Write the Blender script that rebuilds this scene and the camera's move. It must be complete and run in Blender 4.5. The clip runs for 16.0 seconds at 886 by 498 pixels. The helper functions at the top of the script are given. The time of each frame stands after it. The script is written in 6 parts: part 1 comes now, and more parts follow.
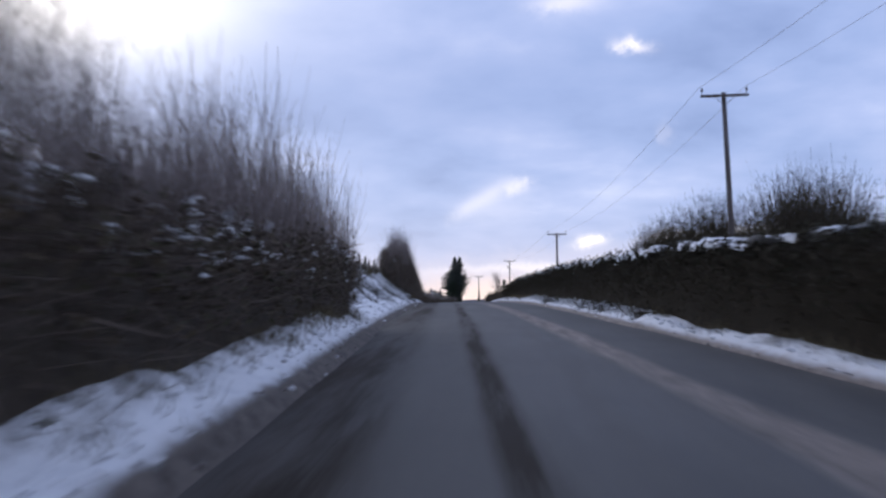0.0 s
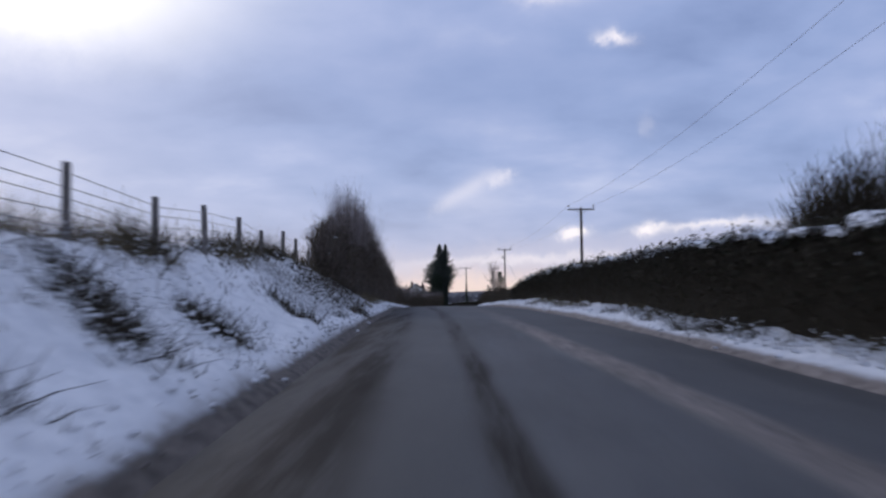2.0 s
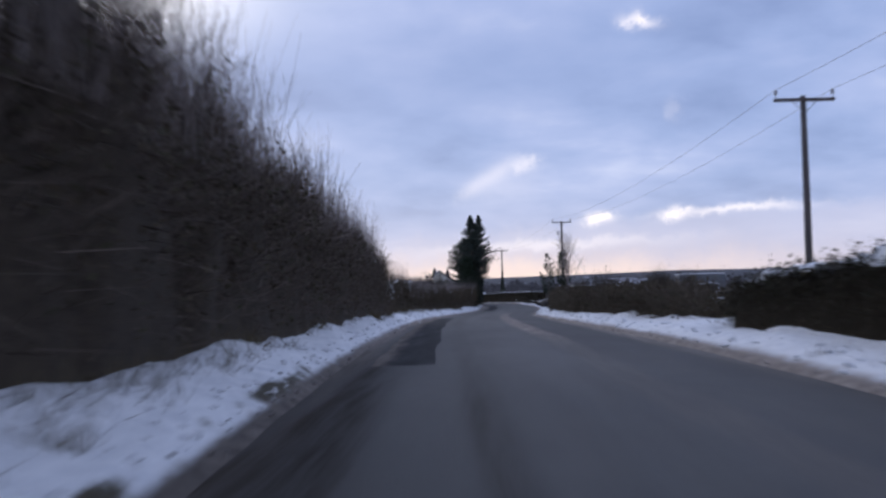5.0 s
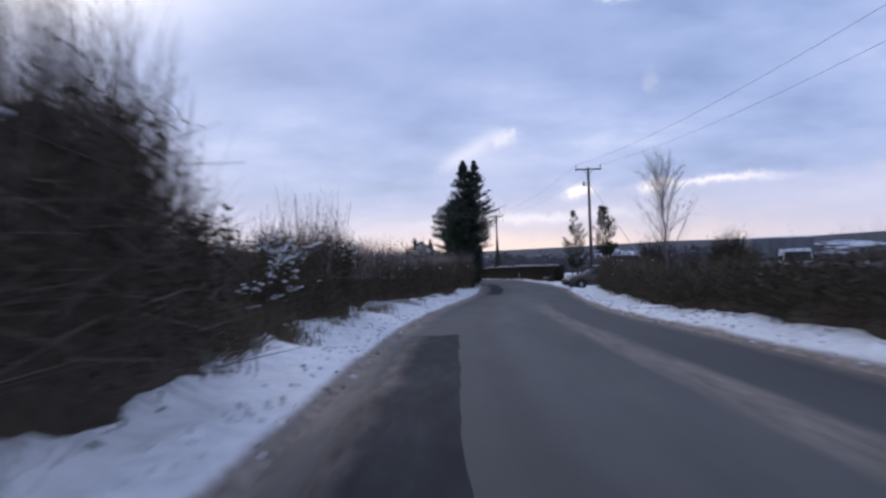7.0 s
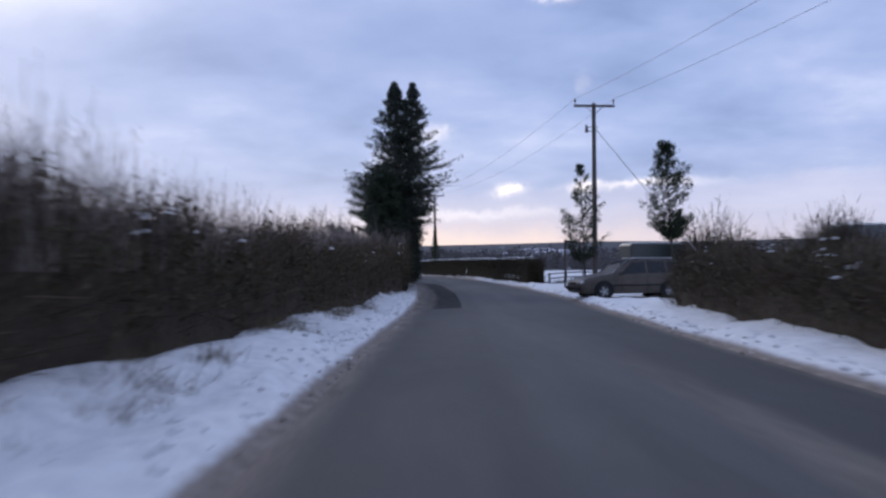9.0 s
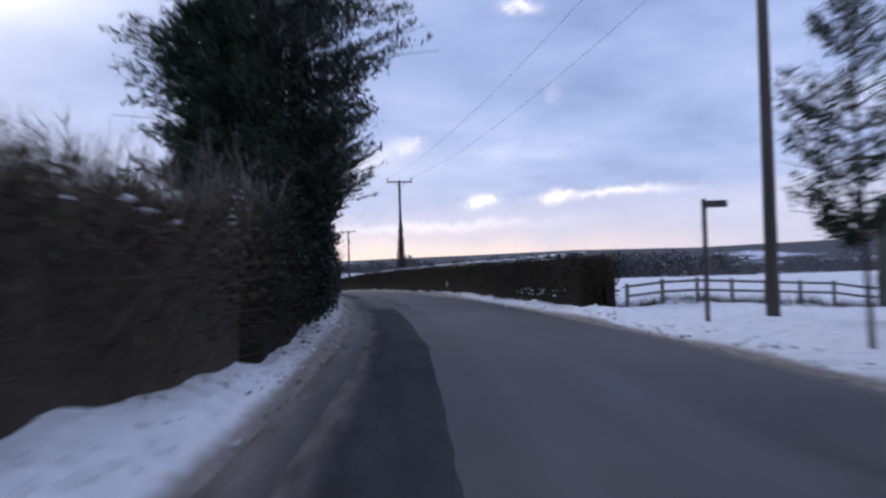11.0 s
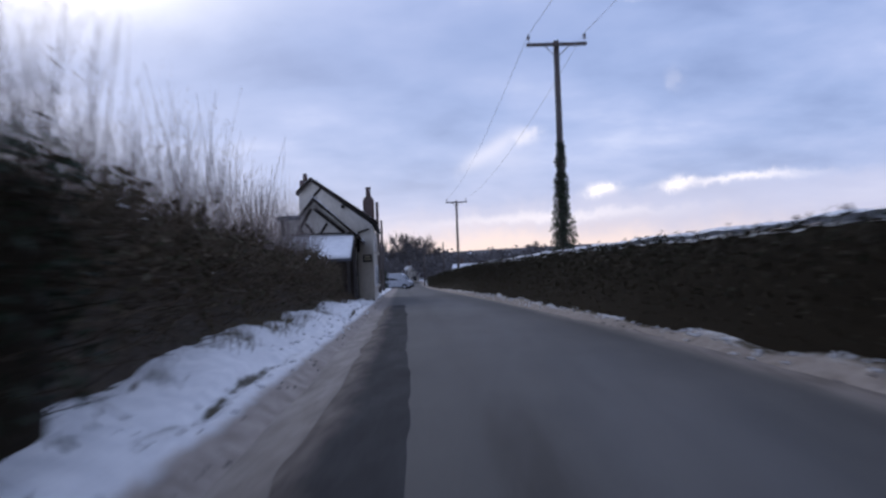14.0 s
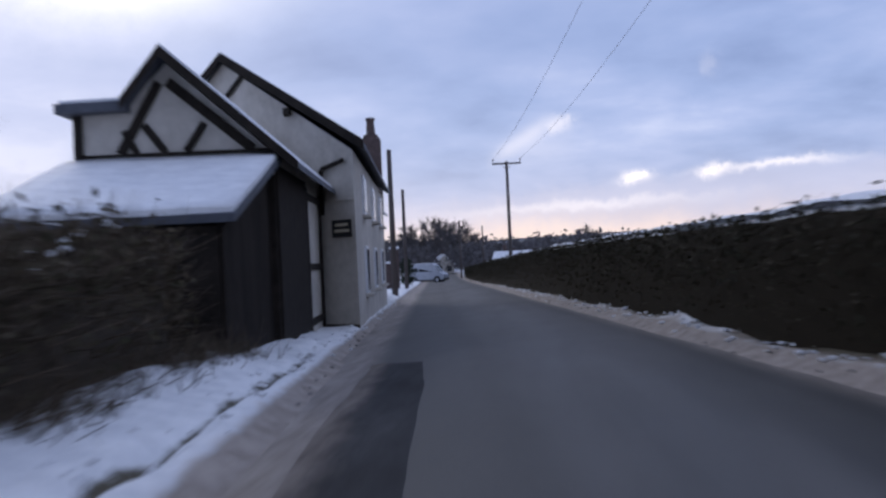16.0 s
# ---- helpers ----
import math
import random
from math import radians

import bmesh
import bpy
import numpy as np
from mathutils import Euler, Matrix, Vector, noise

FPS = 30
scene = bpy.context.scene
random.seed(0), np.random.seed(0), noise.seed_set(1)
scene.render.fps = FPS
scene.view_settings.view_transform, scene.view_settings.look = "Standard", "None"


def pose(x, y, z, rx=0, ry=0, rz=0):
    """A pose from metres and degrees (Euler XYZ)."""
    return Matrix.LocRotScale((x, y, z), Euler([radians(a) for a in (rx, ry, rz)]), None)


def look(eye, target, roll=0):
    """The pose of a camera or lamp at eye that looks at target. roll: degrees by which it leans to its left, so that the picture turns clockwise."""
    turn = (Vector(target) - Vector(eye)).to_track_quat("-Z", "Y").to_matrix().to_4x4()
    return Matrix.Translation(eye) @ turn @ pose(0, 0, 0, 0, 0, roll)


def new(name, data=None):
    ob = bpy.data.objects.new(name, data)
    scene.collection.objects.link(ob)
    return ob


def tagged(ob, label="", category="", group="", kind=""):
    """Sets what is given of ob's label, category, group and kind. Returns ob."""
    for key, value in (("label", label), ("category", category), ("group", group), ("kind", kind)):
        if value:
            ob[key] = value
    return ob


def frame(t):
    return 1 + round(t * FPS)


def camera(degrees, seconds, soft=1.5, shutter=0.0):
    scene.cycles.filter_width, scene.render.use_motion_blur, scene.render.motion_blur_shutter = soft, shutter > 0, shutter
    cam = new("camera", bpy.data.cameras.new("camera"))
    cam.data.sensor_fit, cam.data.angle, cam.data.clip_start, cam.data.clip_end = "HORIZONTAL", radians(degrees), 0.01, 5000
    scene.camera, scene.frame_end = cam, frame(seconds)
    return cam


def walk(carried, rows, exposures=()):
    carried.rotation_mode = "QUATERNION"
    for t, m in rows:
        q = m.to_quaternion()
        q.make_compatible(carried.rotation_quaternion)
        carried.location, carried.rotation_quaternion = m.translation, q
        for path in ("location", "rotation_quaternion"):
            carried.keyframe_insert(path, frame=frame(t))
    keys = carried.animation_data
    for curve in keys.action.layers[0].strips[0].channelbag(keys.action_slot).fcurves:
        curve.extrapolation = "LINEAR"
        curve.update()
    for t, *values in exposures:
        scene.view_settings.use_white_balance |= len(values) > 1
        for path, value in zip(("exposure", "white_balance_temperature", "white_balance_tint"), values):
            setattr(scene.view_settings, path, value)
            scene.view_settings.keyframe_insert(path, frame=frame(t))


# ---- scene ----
cam = camera(47.0, 16.0, soft=2.5, shutter=0.5)
PATH = [
    (0, (0.000, 0.000, 1.250), (-0.807, 19.943, 2.519), -0.82),
    (0.5, (-0.291, 7.867, 1.526), (-0.932, 27.814, 2.823), -0.49),
    (1, (-0.494, 15.661, 1.807), (-1.046, 35.612, 3.096), -1.10),
    (1.5, (-0.760, 23.273, 2.055), (-1.270, 43.230, 3.267), -0.47),
    (2, (-1.173, 30.707, 2.293), (-1.648, 50.670, 3.399), -0.88),
    (2.5, (-1.421, 38.150, 2.493), (-1.933, 58.123, 3.388), -0.65),
    (3, (-1.730, 45.650, 2.697), (-2.287, 65.623, 3.586), -0.96),
    (3.5, (-2.023, 53.201, 2.906), (-2.633, 73.172, 3.781), -1.55),
    (4, (-2.270, 60.853, 3.068), (-2.984, 80.822, 3.921), -1.80),
    (4.5, (-2.656, 68.558, 3.200), (-3.519, 88.519, 4.088), -1.31),
    (5, (-3.094, 76.302, 3.323), (-4.067, 96.260, 4.178), -1.34),
    (5.5, (-3.560, 84.089, 3.417), (-4.556, 104.050, 4.163), -1.42),
    (6, (-4.019, 91.929, 3.459), (-4.940, 111.900, 4.019), -1.51),
    (6.5, (-4.438, 99.833, 3.436), (-5.213, 119.815, 3.779), -1.65),
    (7, (-4.799, 107.802, 3.398), (-5.420, 127.790, 3.745), -2.13),
    (7.5, (-5.030, 115.821, 3.345), (-5.486, 135.814, 3.620), -2.16),
    (8, (-5.144, 123.880, 3.277), (-5.277, 143.878, 3.518), -1.89),
    (8.5, (-5.199, 131.734, 3.216), (-4.878, 151.730, 3.399), -0.84),
    (9, (-5.096, 139.426, 3.060), (-4.328, 159.410, 3.278), -0.43),
    (9.5, (-4.808, 147.078, 2.945), (-3.687, 167.044, 3.236), -1.45),
    (10, (-4.408, 154.783, 2.857), (-3.069, 174.735, 3.223), -1.59),
    (10.5, (-3.947, 162.611, 2.793), (-2.550, 182.557, 3.214), -1.65),
    (11, (-3.488, 170.608, 2.745), (-2.205, 190.562, 3.198), -1.67),
    (11.5, (-3.099, 178.793, 2.713), (-2.097, 198.763, 3.180), -1.45),
    (12, (-2.850, 187.138, 2.719), (-2.279, 207.122, 3.277), -1.68),
    (12.5, (-2.815, 195.547, 2.711), (-2.699, 215.543, 3.083), -2.23),
    (13, (-3.028, 203.935, 2.707), (-3.437, 223.927, 3.111), -2.24),
    (13.5, (-3.418, 212.178, 2.715), (-4.198, 232.159, 3.110), -1.92),
    (14, (-3.898, 220.191, 2.734), (-4.942, 240.161, 3.068), -2.12),
    (14.5, (-4.475, 227.904, 2.723), (-5.773, 247.860, 2.985), -2.36),
    (15, (-5.035, 235.332, 2.692), (-6.568, 255.272, 2.885), -2.35),
    (15.5, (-5.711, 242.495, 2.644), (-7.406, 262.422, 2.858), -1.71),
    (16, (-6.343, 249.429, 2.546), (-8.057, 269.355, 2.703), -2.69),
]
walk(cam, [(t, look(eye, target, roll)) for t, eye, target, roll in PATH],
     [(0, 0.15), (0.5, 0.1), (1, -0.06), (1.5, -0.15), (3.5, -0.2), (4.2, -0.1), (6.5, 0.04), (9, 0.05), (11.5, 0.12), (13.5, 0.08), (15, 0.02), (16, 0.02)])

# ---- sky and light ----
SUN_AZ, SUN_EL = -30.0, 24.0     # degrees from +y towards +x, and above the horizon


class Nodes:
    """Short hand for node trees."""

    def __init__(self, tree):
        self.tree = tree
        tree.nodes.clear()

    def add(self, kind, **sets):
        n = self.tree.nodes.new(kind)
        for key, value in sets.items():
            setattr(n, key, value)
        return n

    def put(self, socket, value):
        if isinstance(value, bpy.types.NodeSocket):
            self.tree.links.new(value, socket)
        else:
            socket.default_value = value

    def math(self, op, a, b=0.0, c=0.0, clamp=False):
        n = self.add("ShaderNodeMath", operation=op, use_clamp=clamp)
        for s, v in zip(n.inputs, (a, b, c)):
            self.put(s, v)
        return n.outputs[0]

    def mix(self, fac, a, b, blend="MIX"):
        n = self.add("ShaderNodeMix", data_type="RGBA", blend_type=blend)
        self.put(n.inputs[0], fac)
        self.put(n.inputs[6], a)
        self.put(n.inputs[7], b)
        return n.outputs[2]

    def noise(self, vec, scale, detail=4.0, rough=0.55, warp=0.0):
        n = self.add("ShaderNodeTexNoise")
        if vec is not None:
            self.put(n.inputs["Vector"], vec)
        n.inputs["Scale"].default_value = scale
        n.inputs["Detail"].default_value = detail
        n.inputs["Roughness"].default_value = rough
        n.inputs["Distortion"].default_value = warp
        return n.outputs["Fac"]

    def ramp(self, fac, stops):
        n = self.add("ShaderNodeValToRGB")
        el = n.color_ramp.elements
        while len(el) < len(stops):
            el.new(0.5)
        for e, (p, c) in zip(el, stops):
            e.position = p
            e.color = (*c, 1) if len(c) == 3 else c
        self.put(n.inputs[0], fac)
        return n.outputs[0]

    def step(self, v, lo, hi):
        n = self.add("ShaderNodeMapRange", interpolation_type="SMOOTHSTEP")
        for s, x in zip(n.inputs, (v, lo, hi, 0.0, 1.0)):
            self.put(s, x)
        return n.outputs[0]

    def scaled(self, vec, sx, sy, sz):
        n = self.add("ShaderNodeMapping")
        self.put(n.inputs["Vector"], vec)
        n.inputs["Scale"].default_value = (sx, sy, sz)
        return n.outputs[0]


def make_world():
    w = bpy.data.worlds.new("sky")
    scene.world = w
    w.use_nodes = True
    n = Nodes(w.node_tree)
    way = n.add("ShaderNodeTexCoord").outputs["Generated"]
    sep = n.add("ShaderNodeSeparateXYZ")
    n.put(sep.inputs[0], way)
    x, y, z = sep.outputs
    sky = n.add("ShaderNodeTexSky", sky_type="NISHITA", sun_disc=False)
    sky.sun_elevation, sky.sun_rotation = radians(SUN_EL), radians(SUN_AZ)
    clear = n.mix(1.0, sky.outputs[0], (0.10, 0.10, 0.10, 1), "MULTIPLY")
    # cloud deck: the view direction carried up to a flat layer
    lift = n.math("ADD", n.math("MAXIMUM", z, 0.0), 0.22)
    deck = n.add("ShaderNodeCombineXYZ")
    n.put(deck.inputs[0], n.math("DIVIDE", x, lift))
    n.put(deck.inputs[1], n.math("DIVIDE", y, lift))
    big = n.noise(deck.outputs[0], 0.95, 4.0, 0.5, 0.0)
    fine = n.noise(deck.outputs[0], 3.1, 7.0, 0.56, 0.15)
    tone = n.math("ADD", n.math("MULTIPLY", big, 0.64), n.math("MULTIPLY", fine, 0.36))
    cloud = n.ramp(tone, [(0.36, (0.220, 0.295, 0.550)), (0.46, (0.312, 0.400, 0.690)), (0.54, (0.395, 0.473, 0.765)), (0.63, (0.560, 0.615, 0.870))])
    # azimuth and elevation in degrees, ragged by noise
    rag = n.math("MULTIPLY", n.math("SUBTRACT", n.noise(way, 22.0, 6.0, 0.65), 0.5), 3.4)
    az = n.math("ADD", n.math("MULTIPLY", n.math("ARCTAN2", x, y), 57.2958), rag)
    el = n.math("ADD", n.math("MULTIPLY", n.math("ARCSINE", z), 57.2958), n.math("MULTIPLY", rag, 0.55))

    def gap(a, e, sa, se, tilt=0.0):
        """A soft oval break in the clouds, 0 to 1."""
        da, de = n.math("SUBTRACT", az, a), n.math("SUBTRACT", el, e)
        de = n.math("SUBTRACT", de, n.math("MULTIPLY", da, tilt))
        qa, qe = n.math("DIVIDE", da, sa), n.math("DIVIDE", de, se)
        q = n.math("ADD", n.math("MULTIPLY", qa, qa), n.math("MULTIPLY", qe, qe))
        return n.math("POWER", 2.71828, n.math("MULTIPLY", q, -1.0))

    # darker mass of cloud high ahead, and the paler sheet under its lower rim
    cloud = n.mix(n.math("MULTIPLY", gap(-1.0, 12.5, 12.0, 4.0), 0.5), cloud, (0.245, 0.325, 0.600, 1))
    rim = n.math("ADD", 3.75, n.math("MULTIPLY", n.math("SUBTRACT", az, 6.0), 0.05))
    sheet = n.math("MULTIPLY", n.math("SUBTRACT", 1.0, n.step(el, n.math("SUBTRACT", rim, 0.5), n.math("ADD", rim, 0.35))), n.step(az, -14.0, 4.0))
    cloud = n.mix(n.math("MULTIPLY", sheet, 0.5), cloud, (0.56, 0.57, 0.78, 1))
    # pink-grey band low over the hills, paler towards the west
    low = n.math("POWER", 2.71828, n.math("MULTIPLY", n.math("POWER", n.math("DIVIDE", n.math("MAXIMUM", el, 0.0), 3.6), 2.0), -1.0))
    cloud = n.mix(n.math("MULTIPLY", low, 0.7), cloud, (0.58, 0.56, 0.72, 1))
    warm = n.math("MULTIPLY", gap(1.5, 0.7, 15.0, 1.2), 0.75)
    cloud = n.mix(warm, cloud, (1.0, 0.78, 0.70, 1))
    cloud = n.mix(n.math("MULTIPLY", gap(-21.0, 8.5, 8.0, 4.5), 0.4), cloud, (0.31, 0.385, 0.65, 1))
    veil = gap(-23.0, 20.5, 11.0, 4.4)
    cloud = n.mix(veil, cloud, (1.02, 1.03, 1.16, 1))
    cloud = n.mix(gap(-22.5, 16.6, 7.5, 2.9), cloud, (1.20, 1.18, 1.24, 1))
    for a, e, sa, se, tilt, power in ((5.83, 3.88, 0.75, 0.30, 0.05, 1.3), (9.99, 3.98, 0.65, 0.26, 0.05, 1.2), (13.4, 4.2, 3.4, 0.22, 0.05, 0.75),
                                      (2.0, 7.15, 0.7, 0.35, -0.05, 0.5), (0.6, 6.75, 0.9, 0.5, 0.4, 0.32), (-0.7, 6.0, 0.9, 0.45, 0.5, 0.26), (0.9, 5.9, 2.2, 1.0, 0.1, 0.16), (8.67, 14.62, 0.8, 0.35, -0.2, 0.9),
                                      (10.5, 9.9, 0.35, 0.6, 0.0, 0.14), (4.8, 17.0, 1.6, 0.5, 0.0, 0.5), (3.0, 2.5, 6.0, 0.3, 0.02, 0.45)):
        cloud = n.mix(n.math("MULTIPLY", gap(a, e, sa, se, tilt), power, clamp=True), cloud, (1.05, 0.98, 1.05, 1))
    total = n.mix(0.9, clear, cloud)
    bg = n.add("ShaderNodeBackground")
    n.put(bg.inputs[0], total)
    bg.inputs[1].default_value = 1.12
    n.put(n.add("ShaderNodeOutputWorld").inputs[0], bg.outputs[0])


make_world()
sun = new("sun", bpy.data.lights.new("sun", "SUN"))
sun.data.energy, sun.data.angle, sun.data.color = 0.55, radians(25), (1.0, 0.94, 0.88)
sun.matrix_world = look((0, 0, 50), (-math.sin(radians(SUN_AZ)) * 50, -math.cos(radians(SUN_AZ)) * 50, 50 - 50 * math.tan(radians(SUN_EL))))

# ---- materials ----


def material(name, build):
    m = bpy.data.materials.new(name)
    m.use_nodes = True
    n = Nodes(m.node_tree)
    out = n.add("ShaderNodeOutputMaterial")
    b = n.add("ShaderNodeBsdfPrincipled")
    n.put(out.inputs[0], b.outputs[0])
    build(n, b)
    return m


def surface(name, dark, light, scale, rough=0.85, bump=0.3, bump_scale=None, detail=6.0, metal=0.0, stretch=(1, 1, 1), spec=0.3, coat=0.0):
    """Two colours by noise at two scales, with fine relief."""
    def build(n, b):
        at = n.scaled(n.add("ShaderNodeTexCoord").outputs["Object"], *stretch)
        f = n.math("ADD", n.math("MULTIPLY", n.noise(at, scale, detail), 0.6), n.math("MULTIPLY", n.noise(at, scale * 7, 4.0), 0.4))
        n.put(b.inputs["Base Color"], n.ramp(f, [(0.35, dark), (0.65, light)]))
        b.inputs["Roughness"].default_value = rough
        b.inputs["Metallic"].default_value = metal
        b.inputs["Specular IOR Level"].default_value = spec
        b.inputs["Coat Weight"].default_value = coat
        if bump:
            bp = n.add("ShaderNodeBump")
            bp.inputs["Strength"].default_value = bump
            bp.inputs["Distance"].default_value = 0.02
            n.put(bp.inputs["Height"], n.noise(at, bump_scale or scale * 5, 5.0))
            n.put(b.inputs["Normal"], bp.outputs[0])
    return material(name, build)


def island(name, colours, rough=0.8, spec=0.2):
    """A colour of its own for every twig, leaf or clump."""
    def build(n, b):
        r = n.add("ShaderNodeNewGeometry").outputs["Random Per Island"]
        n.put(b.inputs["Base Color"], n.ramp(r, [(i / (len(colours) - 1), c) for i, c in enumerate(colours)]))
        b.inputs["Roughness"].default_value = rough
        b.inputs["Specular IOR Level"].default_value = spec
    return material(name, build)


def snow_ground(n, b):
    at = n.add("ShaderNodeTexCoord").outputs["Object"]
    at_uv = n.add("ShaderNodeUVMap", uv_map="lie").outputs[0]
    sep = n.add("ShaderNodeSeparateXYZ")
    n.put(sep.inputs[0], at_uv)
    scrub, slush = sep.outputs[0], sep.outputs[1]
    big = n.noise(at, 0.9, 5.0, 0.6)
    mid = n.noise(at, 4.2, 6.0, 0.62)
    fine = n.noise(at, 24.0, 4.0)
    snow = n.ramp(mid, [(0.3, (0.66, 0.665, 0.665)), (0.6, (0.86, 0.855, 0.835))])
    earth = n.ramp(fine, [(0.35, (0.035, 0.028, 0.018)), (0.65, (0.10, 0.085, 0.05))])
    grit = n.ramp(mid, [(0.3, (0.125, 0.098, 0.078)), (0.7, (0.35, 0.295, 0.250))])
    where = n.add("ShaderNodeSeparateXYZ")
    n.put(where.inputs[0], at)
    earthy = n.math("MULTIPLY", n.math("SUBTRACT", 1.0, n.step(where.outputs[1], 84.0, 108.0)), n.math("SUBTRACT", 1.0, n.step(where.outputs[0], -1.0, 1.0)))
    grit = n.mix(n.math("MULTIPLY", earthy, 0.9), grit, n.ramp(mid, [(0.35, (0.040, 0.033, 0.026)), (0.7, (0.170, 0.140, 0.115))]))
    grit = n.mix(n.step(where.outputs[1], 205.0, 228.0), grit, n.ramp(mid, [(0.3, (0.200, 0.165, 0.135)), (0.7, (0.430, 0.370, 0.315))]))
    # bare ground shows through where the snow is thin
    thin = n.math("ADD", n.math("MULTIPLY", big, 0.45), n.math("ADD", n.math("MULTIPLY", mid, 0.4), n.math("MULTIPLY", fine, 0.15)))
    bare = n.step(n.math("ADD", thin, n.math("MULTIPLY", scrub, 0.5)), 0.62, 0.76)
    # besides slush, this carries hedge shade painted on part of the left verge
    dirty = n.step(n.math("ADD", n.math("MULTIPLY", n.math("SUBTRACT", mid, 0.5), 0.9), slush), 0.3, 0.85)
    col = n.mix(dirty, n.mix(bare, snow, earth), grit)
    n.put(b.inputs["Base Color"], col)
    b.inputs["Roughness"].default_value = 0.75
    b.inputs["Specular IOR Level"].default_value = 0.2
    bp = n.add("ShaderNodeBump")
    bp.inputs["Strength"].default_value, bp.inputs["Distance"].default_value = 0.6, 0.06
    n.put(bp.inputs["Height"], n.math("ADD", mid, n.math("MULTIPLY", fine, 0.3)))
    n.put(b.inputs["Normal"], bp.outputs[0])


def far_land(n, b):
    """Snowy fields between dark strips of wood, tinted with the blue haze of distance."""
    at = n.add("ShaderNodeTexCoord").outputs["Object"]
    f = n.noise(n.scaled(at, 1, 0.5, 1), 0.010, 5.0, 0.6, 0.4)
    g = n.noise(n.scaled(at, 1, 0.3, 1), 0.03, 5.0, 0.65)
    # distance haze is painted in as a blue tint of snow and wood
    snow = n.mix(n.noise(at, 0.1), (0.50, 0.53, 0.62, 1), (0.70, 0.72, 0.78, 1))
    wood = n.mix(n.noise(at, 0.06, 6.0, 0.7), (0.022, 0.025, 0.032, 1), (0.056, 0.060, 0.072, 1))
    sep = n.add("ShaderNodeSeparateXYZ")
    n.put(sep.inputs[0], at)
    top = n.math("MULTIPLY", n.step(sep.outputs[2], 11.0, 24.0), 0.12)
    cover = n.math("ADD", top, n.math("ADD", n.math("MULTIPLY", f, 0.6), n.math("MULTIPLY", g, 0.4)))
    n.put(b.inputs["Base Color"], n.mix(n.step(cover, 0.455, 0.49), snow, wood))
    b.inputs["Roughness"].default_value = 0.95


def asphalt(n, b):
    """The road: grey wet tarmac, brown slush along the kerbs and between the lanes, darker wheel tracks."""
    at = n.add("ShaderNodeTexCoord").outputs["Object"]
    sep = n.add("ShaderNodeSeparateXYZ")
    n.put(sep.inputs[0], n.add("ShaderNodeUVMap", uv_map="lie").outputs[0])
    u, s = sep.outputs[0], sep.outputs[1]
    long = n.scaled(at, 1.0, 0.12, 1.0)
    wob = n.math("MULTIPLY", n.math("SUBTRACT", n.noise(long, 0.8, 4.0), 0.5), 0.40)
    u2 = n.math("ADD", u, wob)
    fine, mid = n.noise(at, 60.0, 3.0), n.noise(long, 2.2, 6.0, 0.6)
    wide = n.noise(n.scaled(at, 1.0, 0.3, 1.0), 0.45, 4.0, 0.6)
    tar = n.ramp(n.math("ADD", n.math("MULTIPLY", fine, 0.3), n.math("ADD", n.math("MULTIPLY", mid, 0.4), n.math("MULTIPLY", wide, 0.3))), [(0.38, (0.036, 0.034, 0.031)), (0.63, (0.102, 0.097, 0.090))])

    def band(c, half, soft):
        d = n.math("ABSOLUTE", n.math("SUBTRACT", u2, c))
        return n.math("SUBTRACT", 1.0, n.step(d, half, half + soft))

    slush = n.ramp(n.noise(long, 5.0, 6.0, 0.65), [(0.3, (0.105, 0.082, 0.064)), (0.7, (0.290, 0.238, 0.194))])
    late = n.step(s, 205.0, 228.0)
    slush = n.mix(late, slush, n.ramp(n.noise(long, 5.0, 6.0, 0.65), [(0.3, (0.170, 0.140, 0.115)), (0.7, (0.370, 0.320, 0.275))]))
    part = n.step(n.noise(n.scaled(at, 0.5, 0.05, 1), 1.0, 3.0), 0.35, 0.6)
    dip = n.math("DIVIDE", n.math("SUBTRACT", s, 58.0), 16.0)
    line = n.math("SUBTRACT", 2.55, n.math("MULTIPLY", n.math("POWER", 2.71828, n.math("MULTIPLY", n.math("MULTIPLY", dip, dip), -1.0)), 0.4))
    middle = n.math("MULTIPLY", band(line, 0.14, 0.26), n.math("MULTIPLY", n.math("ADD", n.math("MULTIPLY", part, 0.5), 0.5), n.math("MULTIPLY", n.math("SUBTRACT", 1.0, n.step(s, 135.0, 160.0)), n.math("SUBTRACT", 1.0, n.math("MULTIPLY", n.math("SUBTRACT", n.step(s, 52.0, 64.0), n.step(s, 94.0, 106.0)), 0.75)))))
    inner = n.math("ADD", -0.85, n.math("MULTIPLY", late, 0.22))
    kerb = n.math("MAXIMUM", n.math("SUBTRACT", 1.0, n.step(u2, n.math("SUBTRACT", inner, 0.5), inner)), n.step(u2, n.math("SUBTRACT", 4.05, n.math("MULTIPLY", late, 0.75)), n.math("SUBTRACT", 4.6, n.math("MULTIPLY", late, 0.7))))
    wheel = n.math("MULTIPLY", n.math("MAXIMUM", n.math("MULTIPLY", band(0.52, 0.07, 0.22), n.math("SUBTRACT", 1.0, n.math("MULTIPLY", n.step(s, 75.0, 100.0), 0.85))), n.math("MULTIPLY", n.math("SUBTRACT", 1.0, n.step(u2, -0.8, -0.25)), n.math("SUBTRACT", 1.0, n.step(s, 88.0, 106.0)))), 0.95)
    broken = n.math("ADD", 0.45, n.math("MULTIPLY", n.step(n.noise(n.scaled(at, 1.0, 0.05, 1.0), 1.8, 5.0, 0.65), 0.40, 0.62), 0.55))
